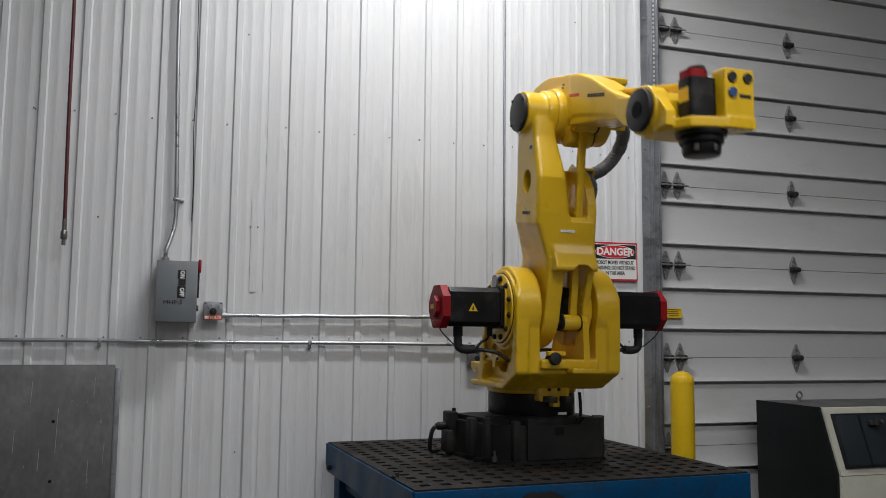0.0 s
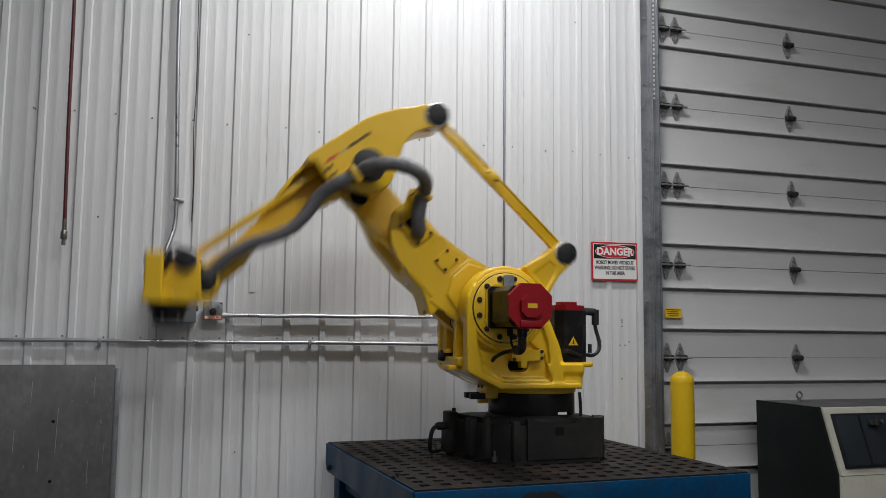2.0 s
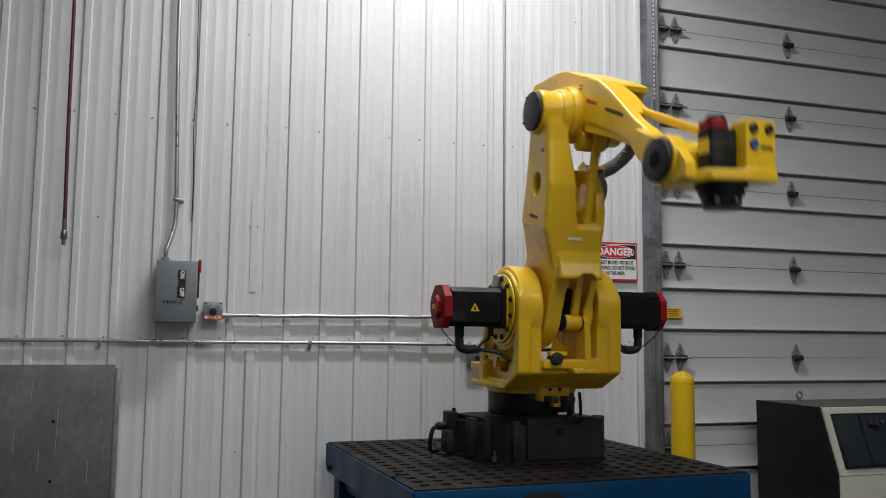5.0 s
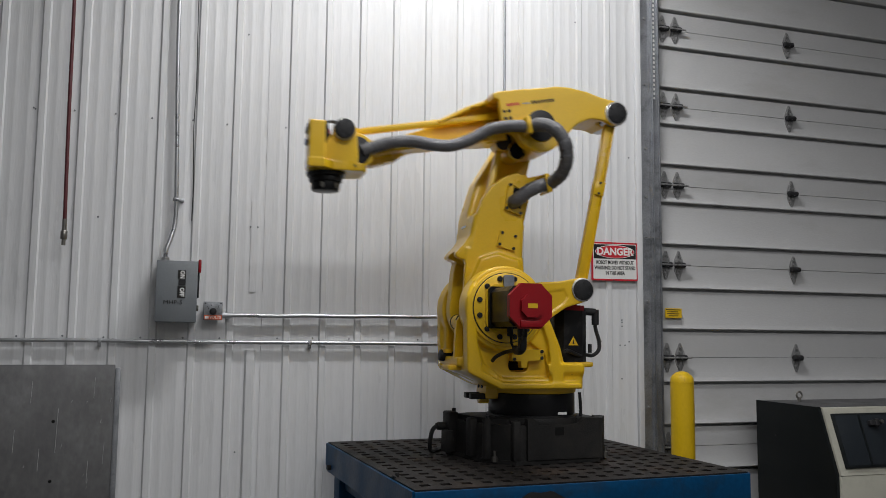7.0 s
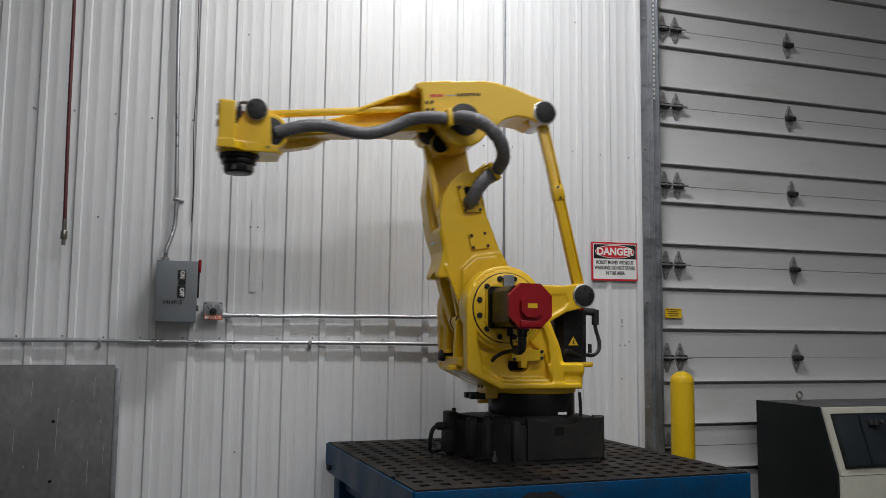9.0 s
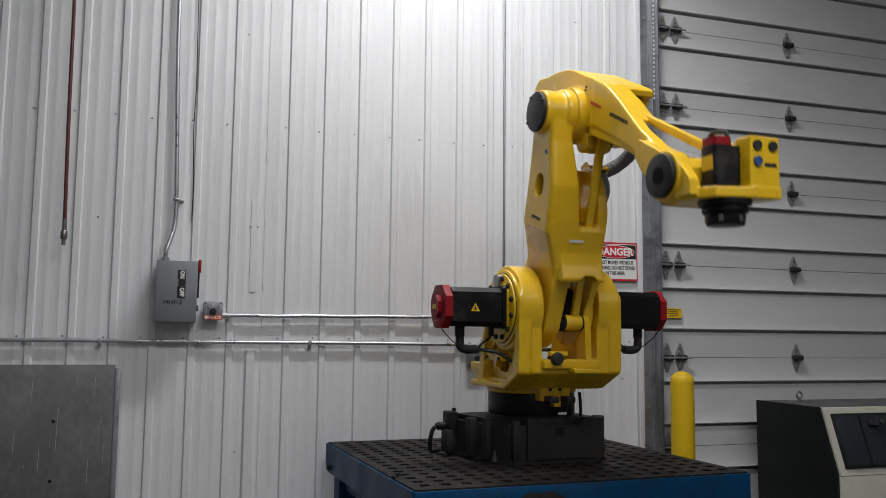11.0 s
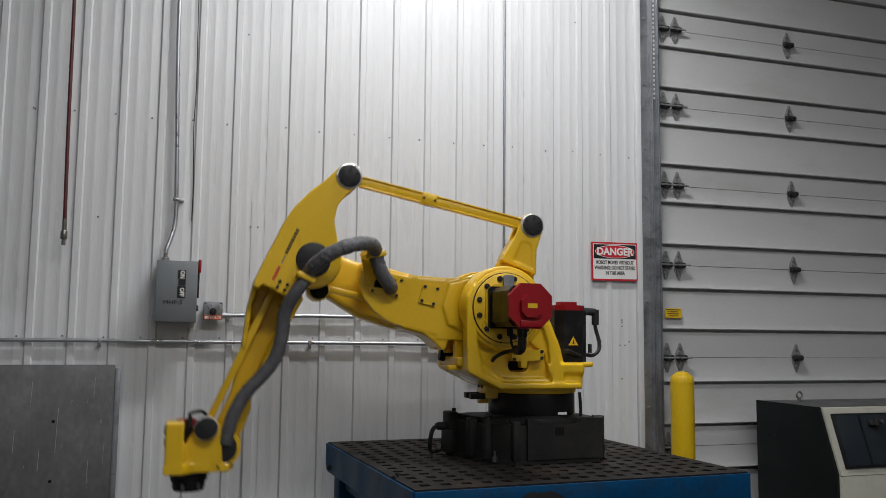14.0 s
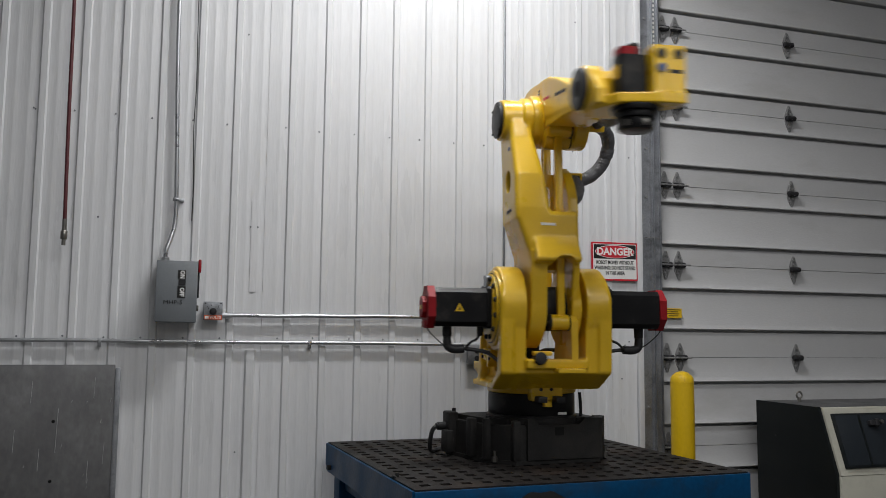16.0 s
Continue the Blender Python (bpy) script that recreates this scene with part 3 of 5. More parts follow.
# ---- control cabinet ----
def cabinet():
    e = empty("control_cabinet", pose(2.652, -0.183, 0, 0, 0, 0), "charcoal control cabinet with sloped beige front and dark door window", "control cabinet")
    side = [(0.0, 0.03), (0.0, 1.0), (-0.545, 1.0), (-0.675, 0.633), (-0.675, 0.03)]
    part("side_panel", prism(B(), side, 0.0, 0.02, "x", 0.003), CABDARK, e)
    part("side_panel", prism(B(), side, 1.13, 1.15, "x", 0.003), CABDARK, e)
    part("back_panel", box(B(), 0.02, 1.13, -0.02, -0.002, 0.03, 0.995), CABDARK, e)
    part("top_panel", box(B(), 0.0205, 1.1295, -0.54, -0.021, 0.975, 0.999, 0.003), CABTOP, e)
    fr = part("sloped_front", prism(B(), [(-0.541, 0.998), (-0.561, 0.994), (-0.691, 0.630), (-0.671, 0.630)], 0.021, 1.129, "x", 0.003), BEIGE, e, "beige sloped front panel")
    part("lower_front", box(B(), 0.021, 1.129, -0.691, -0.665, 0.05, 0.628, 0.006), BEIGE, e, "beige lower front panel")
    tilt = math.degrees(math.atan2(0.13, 0.364))
    mm = pose(0, -0.561, 0.994) @ pose(0, 0, 0, -tilt, 0, 0)
    part("window_door", box(B(), 0.060, 0.95, -0.014, -0.001, -0.350, -0.035, 0.003), CABDARK, e, "black hinged door", m=mm)
    part("window_pane", box(B(), 0.075, 0.935, -0.0175, -0.0145, -0.336, -0.048, 0.002), PANELGLASS, e, m=mm)
    part("door_split", box(B(), 0.235, 0.25, -0.021, -0.018, -0.336, -0.048), CABDARK, e, m=mm)
    part("latch", box(box(B(), 0.29, 0.36, -0.045, -0.018, -0.115, -0.085, 0.005), 0.325, 0.35, -0.055, -0.02, -0.122, -0.078, 0.005), CAP, e, m=mm)
    part("key_lock", cyl(B(), (0.375, -0.017, -0.095), (0.375, -0.05, -0.095), 0.012, seg=14), BRASS, e, m=mm)
    part("screw", cyl(B(), (0.0, -0.18, 0.80), (-0.003, -0.18, 0.80), 0.006, seg=8), CAP, e)
    part("plinth", box(B(), 0.01, 1.14, -0.64, -0.01, 0.0, 0.03), CAP, e)
    for x in (0.20, 0.95):
        eb = part("eye_bolt", cyl(B(), (x, -0.16, 0.999), (x, -0.16, 1.02), 0.012, seg=12), BRASS, e, "steel lifting eye bolt")
        part("ring", tube(B(), [(x + 0.020 * math.cos(a), -0.16, 1.040 + 0.020 * math.sin(a)) for a in (2 * math.pi * k / 20 for k in range(21))], 0.006, 8, False), BRASS, eb)


cabinet()


# ---- platen table ----
TZ = 0.804
TABLE = pose(-0.033, -1.631, 0, 0, 0, 2.5)      # its corner nearest the camera
TW, TD = 1.56, 1.51


def platen_table():
    e = empty("platen_table", TABLE, "heavy blue welding table with a black square-holed platen top", "work table")
    nx, ny, pitch, hole = 17, 16, 0.0889, 0.043
    ox, oy = (TW - (nx - 1) * pitch) / 2, (TD - (ny - 1) * pitch) / 2
    xs, ys = [0.0], [0.0]
    for k in range(nx):
        xs += [ox + k * pitch - hole / 2, ox + k * pitch + hole / 2]
    for k in range(ny):
        ys += [oy + k * pitch - hole / 2, oy + k * pitch + hole / 2]
    xs.append(TW)
    ys.append(TD)
    bm = B()
    top = [[bm.verts.new((x, y, TZ)) for y in ys] for x in xs]
    low = [[bm.verts.new((x, y, TZ - 0.05)) for y in ys] for x in xs]
    hole_at = lambda i, j: i % 2 == 1 and j % 2 == 1
    for i in range(len(xs) - 1):
        for j in range(len(ys) - 1):
            if hole_at(i, j):
                c = [(i, j), (i + 1, j), (i + 1, j + 1), (i, j + 1)]
                for (a, b), (c2, d) in zip(c, c[1:] + c[:1]):
                    bm.faces.new((top[a][b], top[c2][d], low[c2][d], low[a][b]))
            else:
                bm.faces.new((top[i][j], top[i + 1][j], top[i + 1][j + 1], top[i][j + 1]))
    n, m = len(xs) - 1, len(ys) - 1
    for i in range(n):
        bm.faces.new((top[i][0], top[i + 1][0], low[i + 1][0], low[i][0]))
        bm.faces.new((top[i][m], top[i + 1][m], low[i + 1][m], low[i][m]))
    for j in range(m):
        bm.faces.new((top[0][j], top[0][j + 1], low[0][j + 1], low[0][j]))
        bm.faces.new((top[n][j], top[n][j + 1], low[n][j + 1], low[n][j]))
    me = bpy.data.meshes.new("platen")
    bm.normal_update()
    bmesh.ops.recalc_face_normals(bm, faces=bm.faces)
    bm.to_mesh(me)
    bm.free()
    me.materials.append(PLATEN)
    pl = new("platen", me)
    pl.parent = e
    pl["label"] = "black iron platen with square holes"
    # skirts just proud of the platen's own edge
    part("skirt", box(B(), -0.006, TW + 0.006, -0.012, -0.001, TZ - 0.15, TZ - 0.006, 0.003), BLUE, e)
    part("skirt", box(B(), -0.006, TW + 0.006, TD + 0.001, TD + 0.012, TZ - 0.15, TZ - 0.006, 0.003), BLUE, e)
    part("skirt", prism(B(), [(-0.001, TZ - 0.006), (TD + 0.001, TZ - 0.006), (TD + 0.001, TZ - 0.115), (TD - 0.05, TZ - 0.15), (0.05, TZ - 0.15), (-0.001, TZ - 0.15)], -0.012, -0.001, "x", 0.002), BLUE, e)
    part("skirt", prism(B(), [(-0.001, TZ - 0.006), (TD + 0.001, TZ - 0.006), (TD + 0.001, TZ - 0.115), (TD - 0.05, TZ - 0.15), (0.05, TZ - 0.15), (-0.001, TZ - 0.15)], TW + 0.001, TW + 0.012, "x", 0.002), BLUE, e)
    # added dark sheet below the platen, in place of shade under its holes
    part("shade_sheet", box(B(), 0.002, TW - 0.002, 0.002, TD - 0.002, TZ - 0.15, TZ - 0.14), DARK, e)
    for x in (0.03, TW - 0.15):
        for y in (0.03, TD - 0.15):
            part("leg", box(B(), x, x + 0.12, y, y + 0.12, 0.0, TZ - 0.151, 0.006), BLUE, e)
    for y in (0.06, TD - 0.12):
        part("stretcher", box(B(), 0.151, TW - 0.151, y, y + 0.06, 0.12, 0.20, 0.004), BLUE, e)
    for x in (0.06, TW - 0.12):
        part("stretcher", box(B(), x, x + 0.06, 0.151, TD - 0.151, TZ - 0.235, TZ - 0.155, 0.004), BLUE, e)
    # burnt patch on the front skirt, bracket and clips
    sc = [(0.53 + (0.125 + 0.008 * math.sin(5 * a)) * math.cos(a), TZ - 0.088 + (0.058 + 0.005 * math.sin(7 * a)) * math.sin(a)) for a in (2 * math.pi * k / 36 for k in range(36))]
    part("scorch_mark", prism(B(), [(x, max(z, TZ - 0.149)) for x, z in sc], -0.0135, -0.0122, "y"), CAP, e, "dark scorched patch")
    part("clip", box(B(), 0.018, 0.030, 0.30, 0.325, TZ, TZ + 0.018, 0.003), CAST, e)
    part("clip", box(B(), -0.004, 0.008, 0.27, 0.30, TZ, TZ + 0.012, 0.003), CAST, e)
    part("clamp_bolt", cyl(B(), (-0.012, TD - 0.12, TZ - 0.12), (-0.03, TD - 0.12, TZ - 0.12), 0.014, seg=10), CAST, e)
    return e


platen_table()

# ---- the palletising robot ----
RX, RY = 0.763, -0.912
AU, AZ = 0.226, 1.523 - TZ          # the shoulder axis: forward of and above the robot's foot
L1, L2, LP, LU, DL = 0.909, 0.902, 0.431, 0.414, -0.042
OFF = (0.150, -0.065)                # levelling link's pins, from shoulder and elbow
EW = (0.064, 0.090)                 # levelling rod's pin, from the wrist axis

robot = empty("palletising_robot", pose(RX, RY, TZ, 0, 0, 0), "yellow four-axis palletising robot arm with black motors, bolted on the table", "robot arm")


def each_bolt(parent, n, r, y0, y1, cx, cz):
    for k in range(n):
        a = radians(45 + 360 * k / n)
        x, z = cx + r * math.cos(a), cz + r * math.sin(a)
        part("bolt", cyl(B(), (x, y0, z), (x, y1, z), 0.006, seg=8), CAP, parent)


def pedestal():
    h, fy = 0.176, -0.222
    out = [(-0.295, -0.10), (-0.185, fy), (0.24, fy), (0.32, -0.13), (0.335, 0.19), (0.25, 0.27), (-0.26, 0.27), (-0.35, 0.22)]
    bs = part("pedestal", prism(B(), out, 0.016, h, "z", 0.010), CAST, robot, "black cast-iron robot pedestal", m=pose(0, 0, 0, 0, 0, 3))
    part("foot_flange", prism(B(), [(x * 1.035, y * 1.035) for x, y in out], 0.0, 0.018, "z", 0.005), CAST, bs)
    # front panel with a notch in its upper edge
    part("front_panel", prism(B(), [(-0.135, 0.020), (0.243, 0.020), (0.243, 0.207), (0.170, 0.209), (0.135, 0.178), (-0.075, 0.178), (-0.105, 0.209), (-0.135, 0.209)], fy - 0.014, fy + 0.016, "y", 0.006), CAST, bs)
    # dark patch on the panel face, painted shade of a shallow pocket
    part("pocket", box(B(), 0.006, 0.052, fy - 0.0155, fy - 0.0142, 0.130, 0.168), DARK, bs)
    # corner posts that leave shallow bays between them
    part("corner_post", cyl(B(), (-0.282, -0.105, 0.016), (-0.282, -0.105, 0.204), 0.026, 0.022, 16, 0.004), CAST, bs)
    part("corner_post", box(B(), -0.205, -0.165, fy - 0.008, fy + 0.03, 0.016, 0.200, 0.010), CAST, bs)
    part("corner_post", prism(B(), [(0.243, fy + 0.004), (0.27, fy + 0.004), (0.335, -0.13), (0.33, -0.09), (0.29, -0.09)], 0.016, 0.204, "z", 0.008), CAST, bs)
    part("corner_post", box(B(), -0.375, -0.325, 0.15, 0.245, 0.018, 0.212, 0.008), CAST, bs)
    part("corner_post", box(B(), -0.338, -0.300, -0.035, 0.03, 0.018, 0.198, 0.010), CAST, bs)
    part("top_plate", prism(B(), [(-0.27, -0.08), (-0.19, -0.13), (-0.10, -0.12), (-0.08, -0.10), (0.14, -0.10), (0.17, -0.15), (0.24, -0.15), (0.29, -0.10), (0.30, 0.17), (0.22, 0.24), (-0.24, 0.24), (-0.32, 0.20)], h - 0.01, h + 0.024, "z", 0.006), CAST, bs)
    part("collar", cyl(B(), (0, 0, h - 0.002), (0, 0, h + 0.030), 0.226, 0.224, 40, 0.004), CAST, bs)
    for x, y in ((-0.27, -0.165), (0.325, -0.155)):
        part("foot_bolt", cyl(cyl(B(), (x, y, 0.010), (x, y, 0.034), 0.014, seg=6), (x, y, 0.034), (x, y, 0.060), 0.006, seg=8), BRASS, bs)
    part("stud", cyl(B(), (-0.335, 0.19, 0.210), (-0.335, 0.19, 0.228), 0.010, seg=10), CAP, bs)
    part("stud", cyl(B(), (-0.262, -0.06, h + 0.02), (-0.262, -0.06, h + 0.034), 0.009, seg=10), CAP, bs)
    part("lug", box(B(), -0.400, -0.360, 0.12, 0.20, 0.018, 0.125, 0.008), CAST, bs)
    part("connector", cyl(cyl(B(), (-0.370, 0.205, 0.140), (-0.415, 0.205, 0.140), 0.020, seg=14), (-0.415, 0.205, 0.140), (-0.425, 0.205, 0.140), 0.015, seg=14), CAP, bs)
    part("cable", tube(B(), curve_points([(-0.42, 0.205, 0.14), (-0.442, 0.205, 0.12), (-0.452, 0.215, 0.06), (-0.44, 0.24, 0.02), (-0.40, 0.29, 0.012), (-0.34, 0.36, 0.012)]), 0.011, 8), CABLE, bs)
    part("upright_cable", tube(B(), curve_points([(0.225, -0.085, 0.17), (0.229, -0.086, 0.24), (0.224, -0.084, 0.316)]), 0.008, 8), CABLE, bs)
    part("bearing_ring", cyl(cyl(B(), (0, 0, 0.196), (0, 0, 0.216), 0.219, seg=48, w=0.003), (0, 0, 0.216), (0, 0, 0.317), 0.212, seg=48, w=0.004), BLACK, bs, "black slewing bearing ring")
    part("ring_label", box(B(), 0.035, 0.08, -0.2135, -0.2105, 0.222, 0.234), WHITE, bs)


pedestal()


def motor(parent, side, z=0.0, x=0.0):
    """Octagonal servo motor on the shoulder axis: black body, red end cap, plug and cables."""
    s = side
    y0, y1, y2, y3 = 0.275, 0.300, 0.540, 0.574
    o = lambda r, c=0.38: [(x + r * a, z + r * b) for a, b in ((1, c), (c, 1), (-c, 1), (-1, c), (-1, -c), (-c, -1), (c, -1), (1, -c))]
    bd = part("motor_body", prism(prism(B(), o(0.088, 0.76), s * y1, s * y2, "y", 0.004), o(0.096, 0.88), s * y0, s * y1, "y", 0.004), BLACK, parent, "black servo motor")
    cp = part("motor_cap", prism(prism(B(), o(0.097, 0.46), s * y2, s * y3, "y", 0.012), o(0.049, 0.46), s * y3, s * (y3 + 0.02), "y", 0.006), RED, parent, "red motor end cap")
    part("cap_label", box(B(), x - 0.022, x + 0.022, s * (y3 + 0.0205), s * (y3 + 0.0215), z - 0.010, z + 0.010), LABEL, cp)
    part("cap_foot", box(B(), x - 0.05, x + 0.05, s * (y3 - 0.03), s * (y3 + 0.008), z - 0.092, z - 0.06, 0.006), RED, cp)
    # warning triangle on the flat that faces forward
    tr = None if s > 0 else part("warning_triangle", prism(B(), [(s * 0.43 + 0.0, 0.018), (s * 0.43 - 0.022, -0.02), (s * 0.43 + 0.022, -0.02)], x + 0.0885, x + 0.0895, "x", 0), LABEL, bd)
    if tr:
        part("symbol", prism(B(), [(s * 0.43, 0.008), (s * 0.43 - 0.006, -0.014), (s * 0.43 + 0.006, -0.014)], x + 0.0897, x + 0.0902, "x", 0), SIGNBLACK, tr)
    pg = part("plug", cyl(cyl(B(), (x, s * 0.47, z - 0.085), (x, s * 0.47, z - 0.135), 0.022, seg=14, w=0.003), (x, s * 0.47, z - 0.135), (x, s * 0.47, z - 0.165), 0.019, seg=14), CAP, parent, "black cable plug")
    part("elbow", tube(B(), curve_points([(x, s * 0.47, z - 0.15), (x, s * 0.465, z - 0.18), (x, s * 0.435, z - 0.192), (x, s * 0.39, z - 0.19)]), 0.020, 12), CAP, pg)
    part("plug", cyl(B(), (x, s * 0.315, z - 0.088), (x, s * 0.315, z - 0.13), 0.014, seg=12), CAP, parent)
    part("cable", tube(B(), curve_points([(x, s * 0.39, z - 0.19), (x, s * 0.34, z - 0.195), (x + 0.02, s * 0.29, z - 0.205), (x + 0.05, s * 0.262, z - 0.225), (x + 0.06, s * 0.24, z - 0.245)]), 0.009, 8), CABLE, parent)
    part("cable", tube(B(), curve_points([(x, s * 0.315, z - 0.12), (x, s * 0.33, z - 0.145), (x + 0.01, s * 0.36, z - 0.16), (x + 0.01, s * 0.385, z - 0.185)]), 0.006, 8), CABLE, parent)
    part("cable", tube(B(), curve_points([(x + 0.03, s * 0.575, z - 0.07), (x + 0.03, s * 0.56, z - 0.11), (x + 0.02, s * 0.50, z - 0.165), (x + 0.01, s * 0.45, z - 0.19)]), 0.003, 6), CABLE, parent)


def turret():
    t = part("turret", cyl(B(), (0, 0, 0.318), (0, 0, 0.40), 0.218, 0.222, 48, 0.008), YELLOW, robot, "yellow turning body of the robot")
    # everything below is given from the shoulder axis
    up = pose(AU, 0, AZ)
    cheek = [(-0.40, -0.375), (0.02, -0.375), (0.172, -0.295), (0.175, 0.0)] + arc(0, 0, 0.195, 12, 150, 14) + [(-0.21, 0.0), (-0.285, -0.18), (-0.305, -0.262), (-0.40, -0.262)]
    floor_x = [(-0.19, -0.375), (0.19, -0.375), (0.255, -0.295), (0.255, -0.26), (-0.255, -0.26), (-0.255, -0.295)]
    bm = prism(B(), floor_x, -0.40, 0.03, "x")
    prism(bm, [(0.02, -0.375), (0.172, -0.295), (0.172, -0.255), (0.0, -0.255), (0.0, -0.375)], -0.225, 0.225, "y")
    box(bm, 0.10, 0.200, -0.145, 0.145, -0.275, -0.230)
    box(bm, -0.380, -0.235, -0.238, 0.238, -0.374, -0.262)
    box(bm, -0.395, -0.235, -0.150, 0.238, -0.276, -0.254)
    box(bm, -0.520, -0.235, -0.115, 0.092, -0.280, -0.254)
    cut = []
    for s in (-1, 1):
        prism(bm, cheek, s * 0.140, s * 0.232, "y")
        cyl(bm, (0, s * 0.140, 0), (0, s * 0.248, 0), 0.196, seg=64)
        prism(bm, [(0.150, 0.105), (0.188, 0.05), (0.190, -0.10), (0.184, -0.288), (0.105, -0.330), (0.118, -0.24), (0.140, -0.14), (0.142, 0.02)], s * 0.20, s * 0.262, "y")
        prism(bm, [(0.178, -0.298), (0.02, -0.374), (-0.380, -0.374), (-0.380, -0.345), (0.01, -0.343), (0.14, -0.275)], s * 0.20, s * 0.262, "y")
        prism(bm, [(-0.232, -0.335), (-0.292, -0.335), (-0.255, -0.16), (-0.178, 0.03), (-0.158, -0.01), (-0.212, -0.16)], s * 0.20, s * 0.258, "y")
        # pocket between the rims, below the gear
        cut.append(prism(B(), [(0.128, -0.165), (0.098, -0.262), (0.0, -0.325), (-0.225, -0.325), (-0.205, -0.21)] + arc(0, 0, 0.201, 230, 310, 10), s * 0.214, s * 0.30, "y"))
        cut.append(prism(B(), rounded(-0.125, -0.030, -0.295, -0.235, 0.022), s * 0.17, s * 0.30, "y"))
    cast("body_casting", bm, YELLOW, t, m=up, cut=cut, voxel=0.0052, solver="FAST")
    for s in (-1, 1):
        part("gear_flange", cyl(cyl(B(), (0, s * 0.23, 0), (0, s * 0.262, 0), 0.178, seg=48, w=0.006), (0, s * 0.262, 0), (0, s * 0.272, 0), 0.160, seg=48, w=0.004), YELLOW, t, m=up)
        # raised black ring draws the shade of a groove that isn't cut
        part("groove_shade", cyl(B(), (0, s * 0.2605, 0), (0, s * 0.2635, 0), 0.164, seg=48), CAP, t, m=up)
        for k in range(12):
            a = radians(15 + 30 * k)
            part("flange_bolt", cyl(cyl(B(), (0.138 * math.cos(a), s * 0.27, 0.138 * math.sin(a)), (0.138 * math.cos(a), s * 0.279, 0.138 * math.sin(a)), 0.0125, seg=12), (0.138 * math.cos(a), s * 0.279, 0.138 * math.sin(a)), (0.138 * math.cos(a), s * 0.284, 0.138 * math.sin(a)), 0.009, seg=6), CAP, t, m=up)
        part("motor_seat", prism(B(), rounded(-0.085, 0.105, -0.115, 0.108, 0.05, 6), s * 0.27, s * 0.281, "y", 0.005), YELLOW, t, m=up)
        part("gear_lug", prism(B(), rounded(-0.028, 0.022, 0.095, 0.152, 0.012), s * 0.27, s * 0.292, "y", 0.004), GALV, t, "grey lug over the motor", m=up)
        hub = new("motor_mount")
        hub.parent = t
        hub.matrix_basis = up
        motor_into(t, up, s)
        part("side_bracket", prism(B(), [(-0.19, -0.190), (-0.035, -0.196), (-0.030, -0.245), (-0.075, -0.245), (-0.078, -0.275), (-0.105, -0.275), (-0.108, -0.245), (-0.188, -0.240)], s * 0.21, s * 0.256, "y", 0.005), YELLOW, t, m=up)
        # dark plate at the back of the cut pocket, painted shade
        part("bracket_shade", box(B(), -0.120, -0.035, s * 0.172, s * 0.1745, -0.290, -0.240), DARK, t, m=up)
        for bx in (-0.275, -0.335):
            part("block_bolt", cyl(B(), (bx, s * 0.236, -0.300), (bx, s * 0.245, -0.300), 0.009, seg=10), CAP, t, m=up)
        for bx, bz in ((-0.178, -0.200), (-0.046, -0.206), (-0.178, -0.230), (-0.042, -0.236)):
            part("bracket_bolt", cyl(B(), (bx, s * 0.255, bz), (bx, s * 0.263, bz), 0.008, seg=8), CAP, t, m=up)
        part("eye_boss", cyl(cyl(B(), (0.174, s * 0.20, -0.02), (0.186, s * 0.20, -0.02), 0.018, seg=16), (0.186, s * 0.20, -0.02), (0.188, s * 0.20, -0.02), 0.007, seg=10), YELLOW, t, m=up)
    # front: post for the levelling link, bumpers and the bar between the cheeks
    part("link_post", prism(B(), [(0.105, -0.24), (0.20, -0.24), (0.19, -0.06)] + arc(0.150, -0.065, 0.034, 20, 170, 6) + [(0.115, -0.12)], 0.066, 0.096, "y", 0.005), YELLOW, t, m=up)
    part("link_post_foot", box(B(), 0.14, 0.235, -0.01, 0.12, -0.292, -0.27, 0.005), YELLOW, t, m=up)
    part("link_pin", cyl(B(), (0.150, -0.04, -0.065), (0.150, 0.10, -0.065), 0.014, seg=14), CAP, t, m=up)
    for y in (-0.085,):
        part("bumper", cyl(B(), (0.16, y, -0.235), (0.225, y, -0.225), 0.028, seg=18, w=0.006), CAP, t, "black rubber bumper", m=up)
    part("bumper_plate", box(B(), 0.175, 0.21, -0.115, -0.03, -0.215, -0.195, 0.004), YELLOW, t, m=up)
    part("stop_bracket", box(box(B(), -0.06, 0.035, -0.075, 0.075, -0.43, -0.34, 0.006), 0.0, 0.05, -0.015, 0.02, -0.455, -0.425, 0.004), YELLOW, t, m=up)
    part("stop_block", box(B(), 0.0, 0.105, -0.06, -0.018, -0.432, -0.405, 0.004), CAP, t, m=up)
    part("stop_block", box(B(), 0.0, 0.105, 0.024, 0.066, -0.432, -0.405, 0.004), CAP, t, m=up)
    for y in (-0.03, 0.02):
        part("stop_bolt", cyl(B(), (0.034, y, -0.375), (0.041, y, -0.375), 0.008, seg=8), CAP, t, m=up)
    # rear platform with the upright slewing motor
    back = up @ pose(-0.045, 0, 0)
    mb = part("slew_motor", prism(B(), [(-0.455, -0.05), (-0.42, -0.085), (-0.32, -0.085), (-0.285, -0.05), (-0.285, 0.05), (-0.32, 0.085), (-0.42, 0.085), (-0.455, 0.05)], -0.255, 0.0, "z", 0.005), BLACK, t, "black upright slewing motor", m=back)
